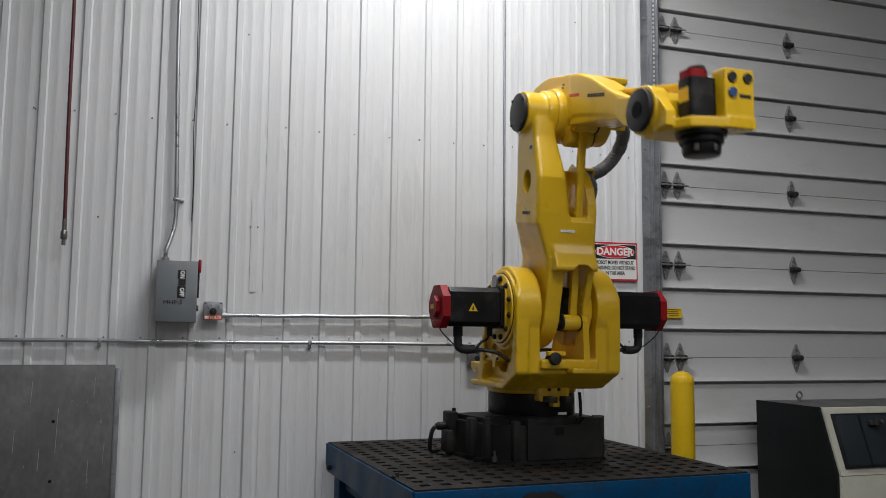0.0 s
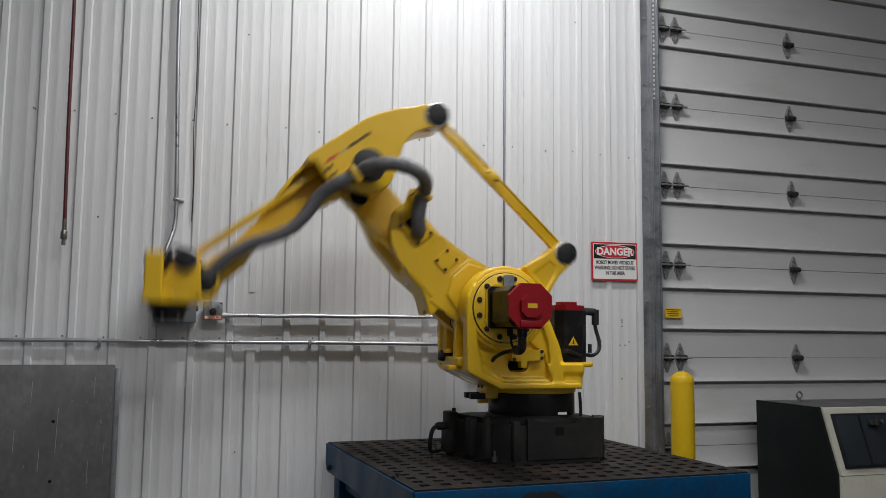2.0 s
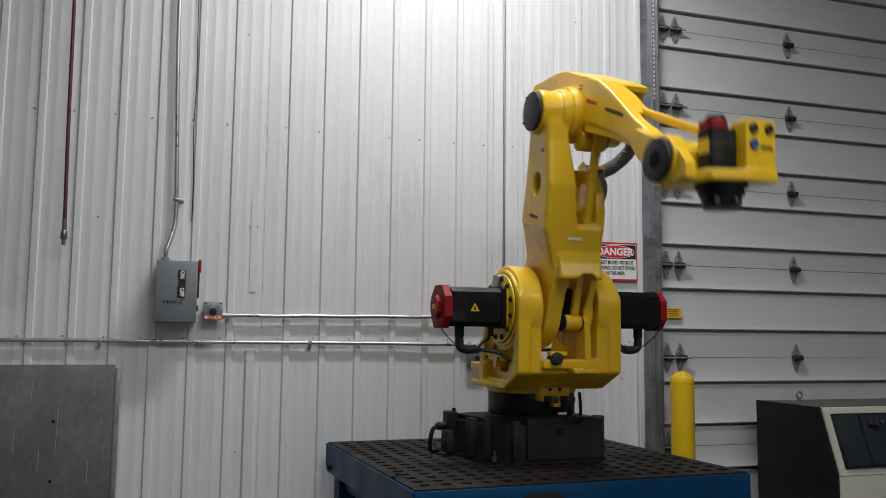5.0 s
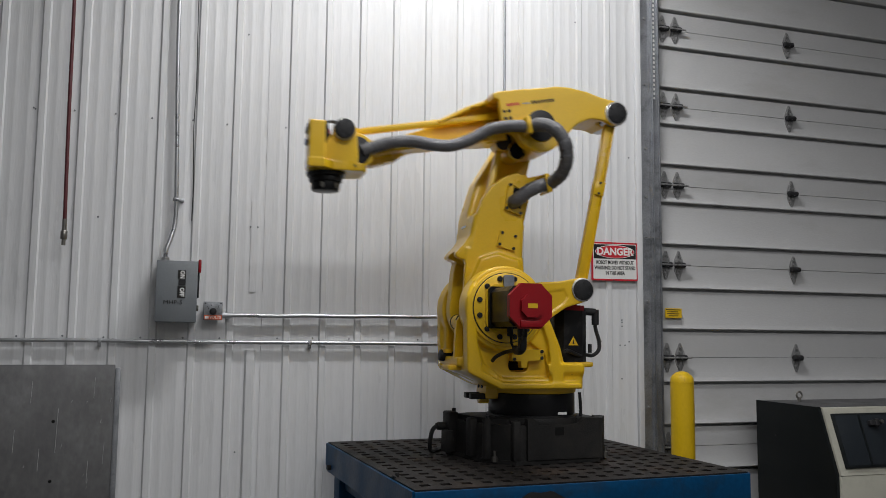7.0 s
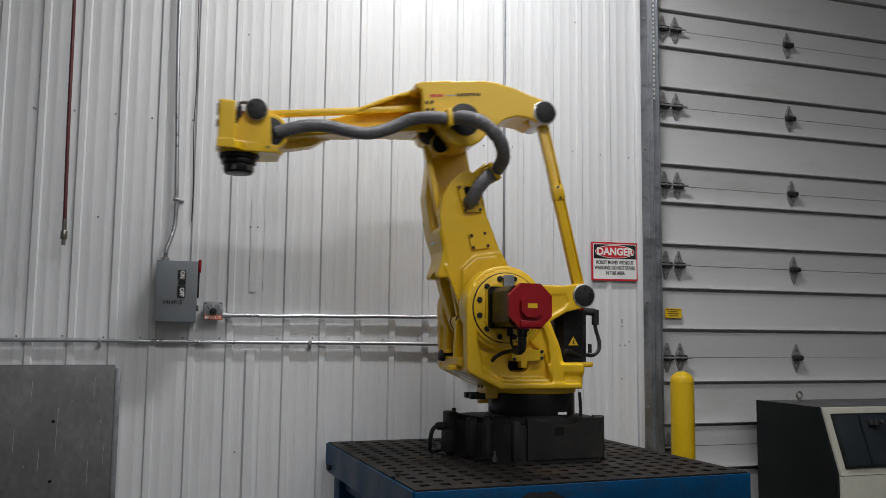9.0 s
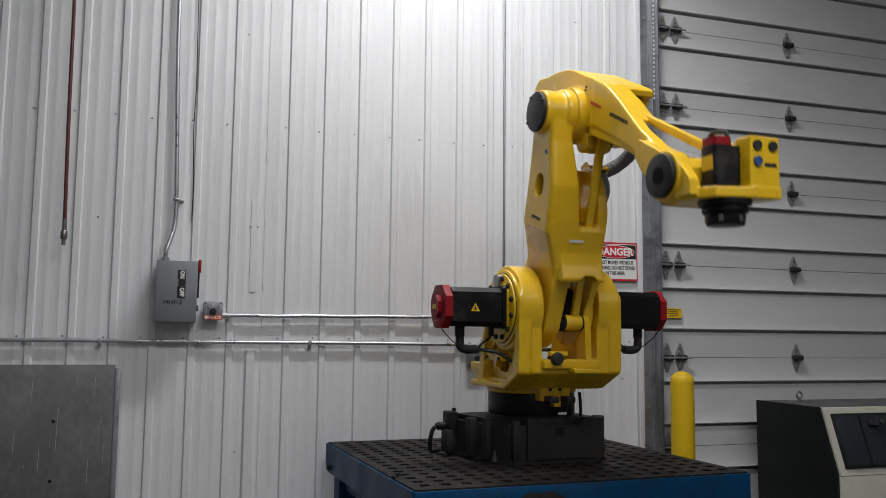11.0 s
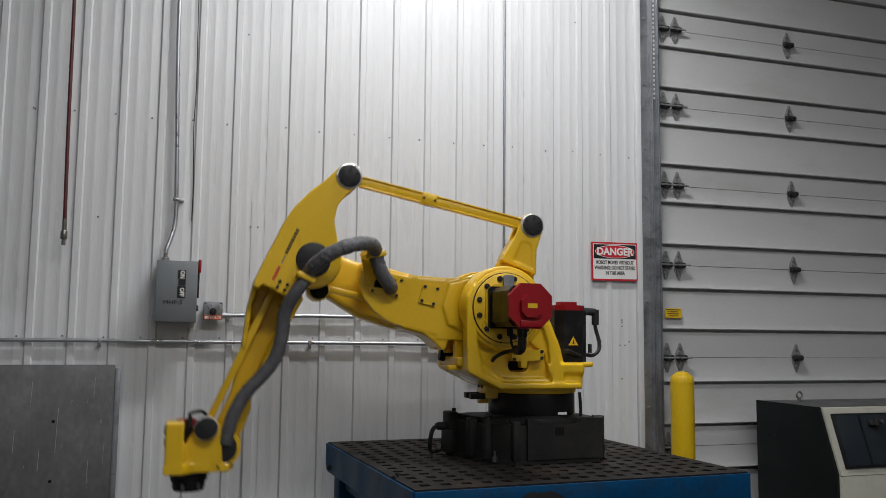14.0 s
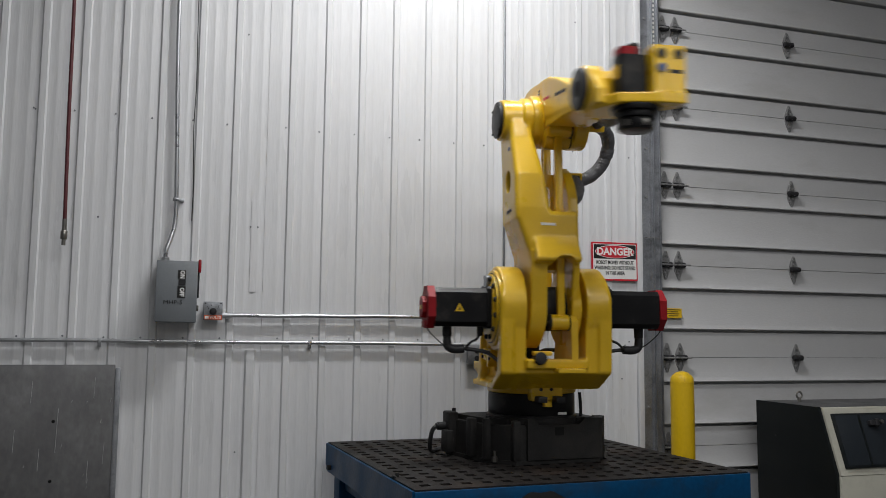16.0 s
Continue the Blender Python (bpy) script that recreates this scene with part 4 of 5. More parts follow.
    part("slew_motor_cap", prism(prism(B(), [(-0.45, -0.04), (-0.41, -0.08), (-0.33, -0.08), (-0.29, -0.04), (-0.29, 0.04), (-0.33, 0.08), (-0.41, 0.08), (-0.45, 0.04)], 0.0, 0.026, "z", 0.006), rounded(-0.415, -0.325, -0.045, 0.045, 0.02), 0.026, 0.044, "z", 0.005), RED, t, "red motor end cap", m=back)
    trg = part("warning_triangle", prism(B(), [(-0.37, -0.128), (-0.396, -0.172), (-0.344, -0.172)], 0.0855, 0.0865, "y"), LABEL, t, m=back)
    part("symbol", prism(B(), [(-0.37, -0.14), (-0.375, -0.165), (-0.365, -0.165)], 0.0868, 0.0874, "y"), SIGNBLACK, trg)
    part("plug", cyl(cyl(B(), (-0.45, 0, 0.0), (-0.53, 0, -0.005), 0.019, seg=14), (-0.53, 0, 0.008), (-0.53, 0, -0.07), 0.019, seg=14), CAP, t, m=back)
    part("cable", tube(B(), curve_points([(-0.53, 0, -0.05), (-0.532, 0, -0.09), (-0.545, 0.01, -0.15), (-0.538, 0.02, -0.195), (-0.50, 0.03, -0.222), (-0.44, 0.05, -0.218), (-0.40, 0.085, -0.222), (-0.33, 0.12, -0.20), (-0.28, 0.18, -0.20)]), 0.010, 8), CABLE, t, m=back)
    part("plug", cyl(B(), (-0.475, 0.05, -0.21), (-0.475, 0.05, -0.165), 0.010, seg=10), CAP, t, m=back)
    return t


def motor_into(t, up, s):
    """The motor's parts hang straight under the turret."""
    hub = [c for c in t.children if c.name.startswith("motor_mount")][-1]
    motor(hub, s)
    for c in list(hub.children):
        c.parent = t
        c.matrix_basis = up @ c.matrix_basis
    bpy.data.objects.remove(hub)


TURRET = turret()


def lower_arm():
    """Origin on the shoulder axis, z towards the elbow, x forward, y to the robot's left."""
    bm = B()
    # fork: the broad right leg and the slimmer left one
    cyl(bm, (0, -0.122, 0), (0, -0.040, 0), 0.185, seg=48)
    prism(bm, [(0.184, 0.0), (0.20, 0.13), (0.205, 0.25), (-0.085, 0.25), (-0.13, 0.14), (-0.184, 0.0)], -0.122, -0.045, "y")
    cyl(bm, (0, 0.070, 0), (0, 0.125, 0), 0.172, seg=48)
    prism(bm, [(0.165, 0.0), (0.188, 0.13), (0.205, 0.25), (-0.085, 0.27), (-0.125, 0.14), (-0.165, 0.0)], 0.078, 0.110, "y")
    # waist, leaning over to the right-hand column that carries the elbow
    loft(bm, [(0.185, -0.105, 0.200, -0.122, 0.108), (0.25, -0.090, 0.200, -0.132, 0.110), (0.415, -0.062, 0.200, -0.190, 0.110), (0.437, -0.062, 0.188, -0.190, 0.110)])
    loft(bm, [(0.40, -0.064, 0.200, -0.190, -0.005), (0.45, -0.064, 0.200, -0.190, -0.028), (0.61, -0.069, 0.186, -0.190, -0.048), (0.66, -0.072, 0.168, -0.190, -0.054), (0.80, -0.085, 0.118, -0.190, -0.078), (0.93, -0.095, 0.092, -0.190, -0.085)])
    cyl(bm, (0, -0.216, L1), (0, -0.10, L1), 0.099, seg=48)
    cyl(bm, (0, -0.115, L1), (0, -0.060, L1), 0.112, seg=48)
    cyl(bm, (0, -0.07, L1), (0, -0.033, L1), 0.104, seg=48)
    # left-hand cheek of the notch
    prism(bm, [(0.19, 0.42), (0.182, 0.50), (0.150, 0.575), (0.100, 0.638), (0.04, 0.676), (-0.02, 0.676), (-0.038, 0.60), (-0.042, 0.45), (-0.06, 0.41)], 0.064, 0.110, "y")
    prism(bm, [(-0.062, 0.43), (-0.066, 0.66), (-0.030, 0.66), (-0.025, 0.43)], -0.10, 0.08, "y")
    # flared lip over the arch
    prism(bm, [(0.15, 0.188), (0.248, 0.196), (0.252, 0.212), (0.218, 0.270), (0.195, 0.33), (0.15, 0.33)], -0.108, 0.104, "y")
    # hub shoulder on the outer left face
    prism(bm, arc(0, 0, 0.178, 30, 150, 12) + [(-0.06, 0.255), (0.05, 0.262), (0.13, 0.215)], 0.100, 0.124, "y")
    shaft = loft(B(), [(-0.25, 0.012, 0.300, -0.046, 0.078), (0.06, 0.012, 0.300, -0.044, 0.076), (0.15, 0.012, 0.30, -0.038, 0.076), (0.195, 0.012, 0.30, -0.026, 0.072), (0.215, 0.012, 0.30, -0.008, 0.062), (0.222, 0.012, 0.30, 0.008, 0.048)], 0.01)
    well = loft(B(), [(0.10, 0.0, 0.168, -0.030, 0.066), (0.43, 0.0, 0.160, -0.022, 0.062), (0.60, 0.0, 0.155, -0.030, 0.062)], 0.02)
    window = prism(B(), [(0.060 + 0.040 * math.cos(a), 0.592 + 0.052 * math.sin(a)) for a in (2 * math.pi * k / 28 for k in range(28))], -0.30, -0.135, "y")
    hatch = prism(B(), [(v, w) for v, w in rounded(-0.030, 0.045, 0.49, 0.60, 0.02)], -0.2, 0.2, "x")
    a = cast("lower_arm", bm, YELLOW, robot, "yellow cast lower arm", cut=(shaft, well, window, hatch))
    part("elbow_cap", cyl(B(), (0, -0.216, L1), (0, -0.232, L1), 0.088, seg=40, w=0.003), CAP, a, "black round elbow cover")
    each_bolt(a, 4, 0.080, -0.23, -0.238, 0, L1)
    part("inner_hub", cyl(B(), (0, -0.060, 0), (0, 0.085, 0), 0.105, seg=36, w=0.006), CAP, a, "black gear hub between the fork legs")
    # dark plate closes the oval opening and paints its inner shade
    part("opening_shade", prism(B(), rounded(0.005, 0.115, 0.53, 0.654, 0.04, 6), -0.1440, -0.134, "y"), DARK, a, "dark plate standing for the shade in the oval opening")
    # cover plate and hose bracket on the left face
    part("cover_plate", prism(B(), [(-0.028, 0.375), (0.060, 0.377), (0.062, 0.298), (-0.032, 0.292)], 0.109, 0.120, "y", 0.003), YELLOW, a)
    for x, z in ((-0.018, 0.365), (0.050, 0.366), (0.052, 0.308), (-0.022, 0.304)):
        part("cover_bolt", cyl(B(), (x, 0.119, z), (x, 0.127, z), 0.0075, seg=8), CAP, a)
    part("hose_port", prism(prism(B(), [(0.062, 0.480), (0.070, 0.615), (0.045, 0.625), (0.036, 0.510)], 0.109, 0.124, "y", 0.003), [(0.062, 0.480), (0.036, 0.512), (-0.024, 0.500), (-0.028, 0.472)], 0.109, 0.124, "y", 0.003), YELLOW, a, "yellow frame of the hose port")
    # thin dark plate instead of an opening: shade of the hose inlet
    part("inlet_shade", box(B(), -0.018, 0.042, 0.109, 0.113, 0.505, 0.600), DARK, a)
    for x, z in ((0.056, 0.490), (0.062, 0.605), (-0.018, 0.482)):
        part("cover_bolt", cyl(B(), (x, 0.123, z), (x, 0.131, z), 0.0075, seg=8), CAP, a)
    part("hose_bracket", prism(B(), [(0.045, 0.612), (0.03, 0.64), (-0.09, 0.700), (-0.128, 0.672), (-0.112, 0.63), (-0.02, 0.59)], 0.109, 0.117, "y", 0.002), YELLOW, a)
    part("hose_clamp", box(box(B(), -0.012, 0.012, 0.112, 0.226, 0.036, 0.046, 0.003), -0.012, 0.012, 0.216, 0.226, -0.045, 0.046, 0.003), YELLOW, a, m=pose(-0.092, 0, 0.642, 0, 25, 0))
    part("hose_clamp", box(B(), -0.012, 0.012, 0.112, 0.226, -0.046, -0.036, 0.003), YELLOW, a, m=pose(-0.092, 0, 0.642, 0, 25, 0))
    part("hose_stub", sleeve(B(), curve_points([(0.030, 0.100, 0.520), (0.022, 0.150, 0.535), (-0.015, 0.180, 0.585), (-0.06, 0.19, 0.62), (-0.11, 0.19, 0.65)], 10), 0.031, 3), SLEEVE, a, "grey sleeved cable hose")
    part("name_plate", box(B(), 0.0, 0.002, -0.075, -0.005, -0.006, 0.006), WHITE, a, m=pose(0.2015, 0, 0.372, 0, 0, 0))
    for k in range(4):
        part("text_bar", box(B(), 0.035 + 0.022 * k, 0.049 + 0.022 * k, -0.1918, -0.1895, 0.440, 0.454), CAP, a)
    part("blue_tag", cyl(B(), (0.085, -0.1925, 0.745), (0.085, -0.188, 0.745), 0.010, seg=10), BLUECAP, a)
    return a


LOWER = lower_arm()


def lever():
    """Origin on the shoulder axis, x towards its pin."""
    bm = prism(B(), [(0.22, 0.11), (0.10, 0.15), (0.0, 0.13), (-0.06, 0.0), (0.0, -0.13), (0.20, -0.085), (0.24, -0.07)], 0.126, 0.150, "y")
    prism(bm, arc(LP, 0, 0.060, -80, 80, 10) + [(0.33, 0.066), (0.215, 0.108), (0.215, -0.082), (0.34, -0.062)], 0.098, 0.186, "y")
    slot = box(B(), 0.335, 0.55, 0.122, 0.172, -0.2, 0.2)
    pocket = prism(B(), [(0.235, 0.078), (0.32, 0.046), (0.35, 0.02), (0.34, -0.02), (0.235, -0.03)], 0.180, 0.25, "y")
    a = cast("lever", bm, YELLOW, robot, "yellow lever of the parallel link", cut=(slot, pocket), voxel=0.004, smooth=4)
    part("pin_rim", cyl(B(), (LP, 0.06, 0), (LP, 0.192, 0), 0.058, seg=32, w=0.003), RIM, a, "bright pin housing rim")
    part("pin_cap", cyl(B(), (LP, 0.19, 0), (LP, 0.199, 0), 0.051, seg=32, w=0.003), CAP, a)
    each_bolt(a, 6, 0.036, 0.198, 0.204, LP, 0)
    return a


LEVER = lever()


def link_rod():
    """The long rod from the lever's pin to the rear of the upper arm; z along it."""
    a = part("link_rod", box(B(), -0.0205, 0.0205, 0.132, 0.158, 0.05, L1 - 0.05, 0.003), YELLOW, robot, "yellow parallel link rod with clamped joint")
    for x in (-0.0225, 0.0225):
        part("rod_lip", box(B(), x - 0.004, x + 0.004, 0.128, 0.166, 0.055, L1 - 0.055, 0.003), YELLOW, a)
    part("rod_clamp", box(B(), -0.029, 0.029, 0.126, 0.170, L1 * 0.53, L1 * 0.61, 0.004), YELLOW, a)
    for z in (0.54, 0.60):
        part("clamp_bolt", cyl(B(), (0, 0.169, L1 * z), (0, 0.175, L1 * z), 0.006, seg=8), CAP, a)
    for z in (0.0, L1):
        part("rod_eye", cyl(B(), (0, 0.126, z), (0, 0.168, z), 0.050, seg=28, w=0.004), YELLOW, a)
    return a


ROD = link_rod()


def upper_arm():
    """Origin on the elbow axis, x towards the wrist, z up."""
    c, s = math.cos(DL), math.sin(DL)
    dx, dz = -LU * c, -LU * s
    top = [(dx - 0.03, dz + 0.055), (-0.345, 0.108), (-0.28, 0.142), (-0.18, 0.176), (-0.12, 0.186), (0.05, 0.190), (0.19, 0.190)]
    low = [(0.20, -0.002), (0.145, -0.005), (0.115, -0.035), (0.09, -0.085)] + arc(0, 0, 0.128, -55, -140, 8) + [(-0.15, -0.045), (-0.20, -0.010), (-0.27, 0.006), (-0.34, -0.010), (dx + 0.035, dz - 0.05), (dx - 0.02, dz - 0.055), (dx - 0.058, dz)]
    bm = prism(B(), top + low, -0.03, 0.205, "y")
    cyl(bm, (0, -0.035, 0), (0, 0.203, 0), 0.128, seg=48)
    # tapering beam to the wrist, open above for the levelling rod
    beam = [(0.10, 0.189), (0.19, 0.190), (0.30, 0.166), (0.42, 0.124), (0.55, 0.085), (0.70, 0.060), (0.82, 0.056), (L2, 0.060), (L2, -0.055), (0.80, -0.050), (0.66, -0.030), (0.52, 0.000), (0.40, 0.004), (0.20, 0.004), (0.16, 0.0)]
    prism(bm, beam, -0.034, 0.022, "y")
    prism(bm, [(0.62, 0.062), (L2, 0.060), (L2, -0.055), (0.80, -0.060), (0.70, -0.050), (0.62, -0.012)], -0.075, 0.02, "y")
    floor_pts = [(0.15, 0.002), (0.40, 0.0), (0.60, -0.002), (0.80, -0.002), (0.86, -0.008), (0.80, -0.026), (0.60, -0.019), (0.40, -0.024), (0.15, -0.045)]
    prism(bm, floor_pts, -0.03, 0.115, "y")
    # sloping roof web that runs out of the box along the right-hand beam
    prism(bm, [(0.18, 0.190), (0.32, 0.160), (0.47, 0.110), (0.47, 0.092), (0.31, 0.140), (0.18, 0.168)], -0.03, 0.085, "y")
    prism(bm, [(0.17, 0.190), (0.215, 0.186), (0.215, 0.158), (0.17, 0.148)], 0.06, 0.205, "y")
    prism(bm, [(0.17, -0.04), (0.38, -0.028), (0.38, -0.002), (0.20, 0.008), (0.17, 0.012)], 0.10, 0.165, "y")
    hollow = box(B(), -0.09, 0.30, 0.022, 0.172, 0.022, 0.152)
    mouth = box(B(), 0.075, 0.205, 0.012, 0.135, -0.25, 0.06)
    fork = box(B(), dx - 0.12, dx + 0.078, 0.118, 0.176, dz - 0.2, dz + 0.2)
    a = cast("upper_arm", bm, YELLOW, robot, "yellow cast upper arm", cut=(hollow, mouth, fork))
    part("elbow_cap", cyl(B(), (0, 0.203, 0), (0, 0.216, 0), 0.077, seg=36, w=0.004), CAP, a, "black round elbow cap")
    # solid dark disc, its colour gives the shade of a bore
    part("bore_shade", cyl(B(), (0.10, 0.098, -0.09), (0.10, 0.108, -0.09), 0.042, seg=28), DARK, a, "dark disc standing for a shaded bore under the elbow")
    part("elbow_gear", cyl(cyl(B(), (0.0, -0.075, 0), (0.0, -0.028, 0), 0.125, seg=36, w=0.008), (0.10, -0.025, -0.09), (0.10, 0.10, -0.09), 0.05, seg=24, w=0.006), YELLOW, a)
    part("pin_rim", cyl(B(), (dx, -0.01, dz), (dx, 0.212, dz), 0.060, seg=32, w=0.003), RIM, a, "bright pin housing rim")
    part("pin_cap", cyl(B(), (dx, 0.210, dz), (dx, 0.219, dz), 0.052, seg=32, w=0.003), CAP, a)
    each_bolt(a, 6, 0.036, 0.218, 0.224, dx, dz)
    # lettering patches kept as plain bars
    for k in range(5):
        part("text_bar", box(B(), 0.146 - 0.0135 * k, 0.156 - 0.0135 * k, 0.2052, 0.2058, 0.113, 0.127), SIGNRED, a, "red maker's mark bar")
    for k in range(8):
        part("text_bar", box(B(), 0.016 - 0.0155 * k, 0.027 - 0.0155 * k, 0.2052, 0.2058, 0.112, 0.127), CAP, a)
    part("text_bar", box(B(), 0.035, 0.075, 0.2052, 0.2058, 0.116, 0.121), GALV, a)
    for k in range(5):
        part("text_bar", box(B(), 0.12 + 0.020 * k, 0.135 + 0.020 * k, -0.0352, -0.0335, 0.085, 0.099), SIGNRED, a)
    for k in range(7):
        part("text_bar", box(B(), 0.30 + 0.022 * k, 0.316 + 0.022 * k, -0.0352, -0.0335, 0.078, 0.093), CAP, a)
    for z in (0.085, 0.105, 0.125, 0.14):
        part("text_bar", box(B(), 0.040, 0.056, -0.0352, -0.0335, z, z + 0.008), CAP, a)
    # hose clamps and the hose along the beam
    part("clamp_plate", box(B(), 0.085, 0.21, 0.204, 0.211, -0.01, 0.03, 0.002), YELLOW, a)
    part("hose_clamp", box(B(), 0.078, 0.102, 0.204, 0.285, -0.043, 0.041, 0.006), YELLOW, a)
    for x, z in ((0.15, 0.055), (0.175, 0.055), (0.15, 0.09), (0.175, 0.09)):
        part("plate_bolt", cyl(B(), (x, 0.204, z), (x, 0.212, z), 0.0075, seg=8), CAP, a)
    run = curve_points([(0.05, 0.248, -0.004), (0.10, 0.246, 0.0), (0.17, 0.238, 0.010), (0.26, 0.20, 0.012), (0.36, 0.185, -0.022), (0.46, 0.175, -0.038), (0.55, 0.165, -0.020), (0.64, 0.155, 0.008), (0.74, 0.145, 0.016), (0.82, 0.135, 0.006), (0.875, 0.125, -0.005)], 12)
    part("hose_run", sleeve(B(), run, 0.0275, 5), SLEEVE, a, "grey sleeved cable hose")
    part("wrist_ring", cyl(B(), (L2, -0.10, 0), (L2, 0.06, 0), 0.075, seg=32, w=0.006), YELLOW, a)
    return a


UPPER = upper_arm()


def levelling():
    """Link beside the lower arm, plate at the elbow, rod beside the upper arm."""
    a = part("levelling_link", box(B(), -0.015, 0.015, 0.012, 0.048, 0.03, L1 - 0.03, 0.007), YELLOW, robot, "slim yellow levelling link")
    for z in (0.0, L1):
        part("link_eye", cyl(B(), (0, -0.022, z), (0, 0.062, z), 0.036, seg=24, w=0.005), YELLOW, a)
    part("eye_seal", cyl(B(), (0, -0.030, 0), (0, -0.022, 0), 0.038, seg=24), CAP, a)
    part("eye_seal", cyl(B(), (0, 0.062, 0), (0, 0.066, 0), 0.038, seg=24), CAP, a)
    b = part("levelling_plate", prism(B(), [(-0.045, -0.03), (0.0, -0.06), (0.15, -0.105), (0.19, -0.08), (0.185, -0.04), (0.105, 0.10), (0.07, 0.128), (0.02, 0.11), (-0.05, 0.04)], 0.066, 0.086, "y", 0.006), YELLOW, robot, "yellow levelling plate at the elbow")
    part("plate_pin", cyl(B(), (OFF[0], -0.012, OFF[1]), (OFF[0], 0.09, OFF[1]), 0.040, seg=28, w=0.005), YELLOW, b)
    part("pin_cap", cyl(B(), (OFF[0], 0.088, OFF[1]), (OFF[0], 0.098, OFF[1]), 0.042, seg=24, w=0.003), CAP, b)
    part("plate_pin", cyl(B(), (EW[0], 0.035, EW[1]), (EW[0], 0.09, EW[1]), 0.016, seg=18), YELLOW, b)
    r = part("levelling_rod", box(B(), 0.03, L2 - 0.03, 0.045, 0.075, -0.016, 0.016, 0.005), YELLOW, robot, "slim yellow levelling rod")
    for x in (0.0, L2):
        part("rod_eye", cyl(B(), (x, 0.04, 0), (x, 0.085, 0), 0.034, seg=24, w=0.004), YELLOW, r)
    return a, b, r


LEVEL_LINK, LEVEL_PLATE, LEVEL_ROD = levelling()


def wrist():
    """Origin on the wrist axis; it always stays level."""
    plate = [(-0.01, -0.095), (0.212, -0.095), (0.205, -0.075), (0.125, 0.06), (0.10, 0.10), (0.07, 0.128), (0.03, 0.128), (0.004, 0.10)]
    bm = prism(B(), plate, 0.105, 0.145, "y")
    prism(bm, [(-0.055, -0.095), (0.10, -0.095), (0.10, 0.02), (0.03, 0.07), (-0.055, 0.05)], -0.085, 0.092, "y")
    prism(bm, [(-0.04, -0.07), (-0.04, 0.143), (0.11, 0.147), (0.155, 0.196), (0.232, 0.196), (0.232, 0.085), (0.20, -0.05), (0.07, -0.112)], -0.098, -0.060, "z")
    box(bm, 0.155, 0.228, 0.07, 0.195, -0.075, 0.118)
    cyl(bm, (0, 0.055, 0), (0, 0.125, 0), 0.085, seg=32)
    cyl(bm, (0, -0.122, 0), (0, -0.06, 0), 0.092, seg=36)
    prism(bm, [(0.02, -0.085), (0.14, -0.085), (0.14, -0.03), (0.05, 0.08), (0.0, 0.085)], -0.112, -0.070, "y")
    a = cast("wrist", bm, YELLOW, robot, "yellow level wrist casting", voxel=0.004, smooth=4)
    part("axis_cap", cyl(B(), (-0.0, 0.124, 0), (-0.0, 0.132, 0), 0.068, seg=32, w=0.003), CAP, a)
    part("right_cap", cyl(B(), (0, -0.142, 0), (0, -0.118, 0), 0.080, seg=36, w=0.004), CAP, a, "black ring cap of the wrist axis")
    # dark disc on the uncut cap, shade of the bore put in as colour
    part("right_bore_shade", cyl(B(), (0, -0.1445, 0), (0, -0.1425, 0), 0.032, seg=24), DARK, a)
    part("pin_rim", cyl(B(), (EW[0], 0.13, EW[1]), (EW[0], 0.168, EW[1]), 0.051, seg=32, w=0.003), RIM, a)
    part("pin_cap", cyl(B(), (EW[0], 0.138, EW[1]), (EW[0], 0.180, EW[1]), 0.047, seg=32, w=0.004), CAP, a, "black levelling pin cap")
    each_bolt(a, 6, 0.032, 0.179, 0.184, EW[0], EW[1])
    mt = part("wrist_motor", prism(B(), rounded(0.105, 0.195, -0.045, 0.066, 0.02), -0.055, 0.085, "z", 0.004), BLACK, a, "black wrist motor", m=pose(0, 0, 0))
    part("motor_cap", prism(B(), rounded(0.108, 0.192, -0.042, 0.03, 0.02), 0.085, 0.115, "z", 0.006), RED, a, "red motor end cap")
    part("motor_label", box(B(), 0.12, 0.18, -0.0465, -0.0455, 0.0, 0.05), LABEL, a)
    part("plug", cyl(B(), (0.135, 0.05, 0.085), (0.135, 0.05, 0.125), 0.014, seg=12), CAP, a)
    part("cable_loop", tube(B(), curve_points([(0.135, 0.05, 0.12), (0.13, 0.05, 0.145), (0.085, 0.03, 0.15), (0.06, 0.03, 0.12), (0.05, 0.03, 0.04)]), 0.008, 8), CABLE, a)
    for y, z in ((0.10, 0.085), (0.165, 0.085)):
        part("round_port", cyl(B(), (0.227, y, z), (0.234, y, z), 0.018, seg=16), CAP, a)
    part("blue_port", cyl(B(), (0.227, 0.10, 0.03), (0.236, 0.10, 0.03), 0.017, seg=16), BLUECAP, a)
    part("text_bar", box(B(), 0.2281, 0.2288, 0.13, 0.18, 0.012, 0.026), CAP, a)
    fl = part("tool_flange", cyl(cyl(cyl(B(), (0.130, 0.04, -0.098), (0.130, 0.04, -0.118), 0.092, 0.088, 36, 0.003), (0.130, 0.04, -0.118), (0.130, 0.04, -0.142), 0.078, seg=36, w=0.003), (0.130, 0.04, -0.142), (0.130, 0.04, -0.185), 0.070, 0.064, 36, 0.004), BLACK, a, "black tool flange")
    for k in range(6):
        an = radians(60 * k + 10)
        part("flange_slot", box(B(), -0.008, 0.008, -0.002, 0.002, -0.012, 0.012, 0.001), BRASS, a, m=pose(0.130 + 0.0675 * math.cos(an), 0.04 + 0.0675 * math.sin(an), -0.163, 0, 0, math.degrees(an) + 90))
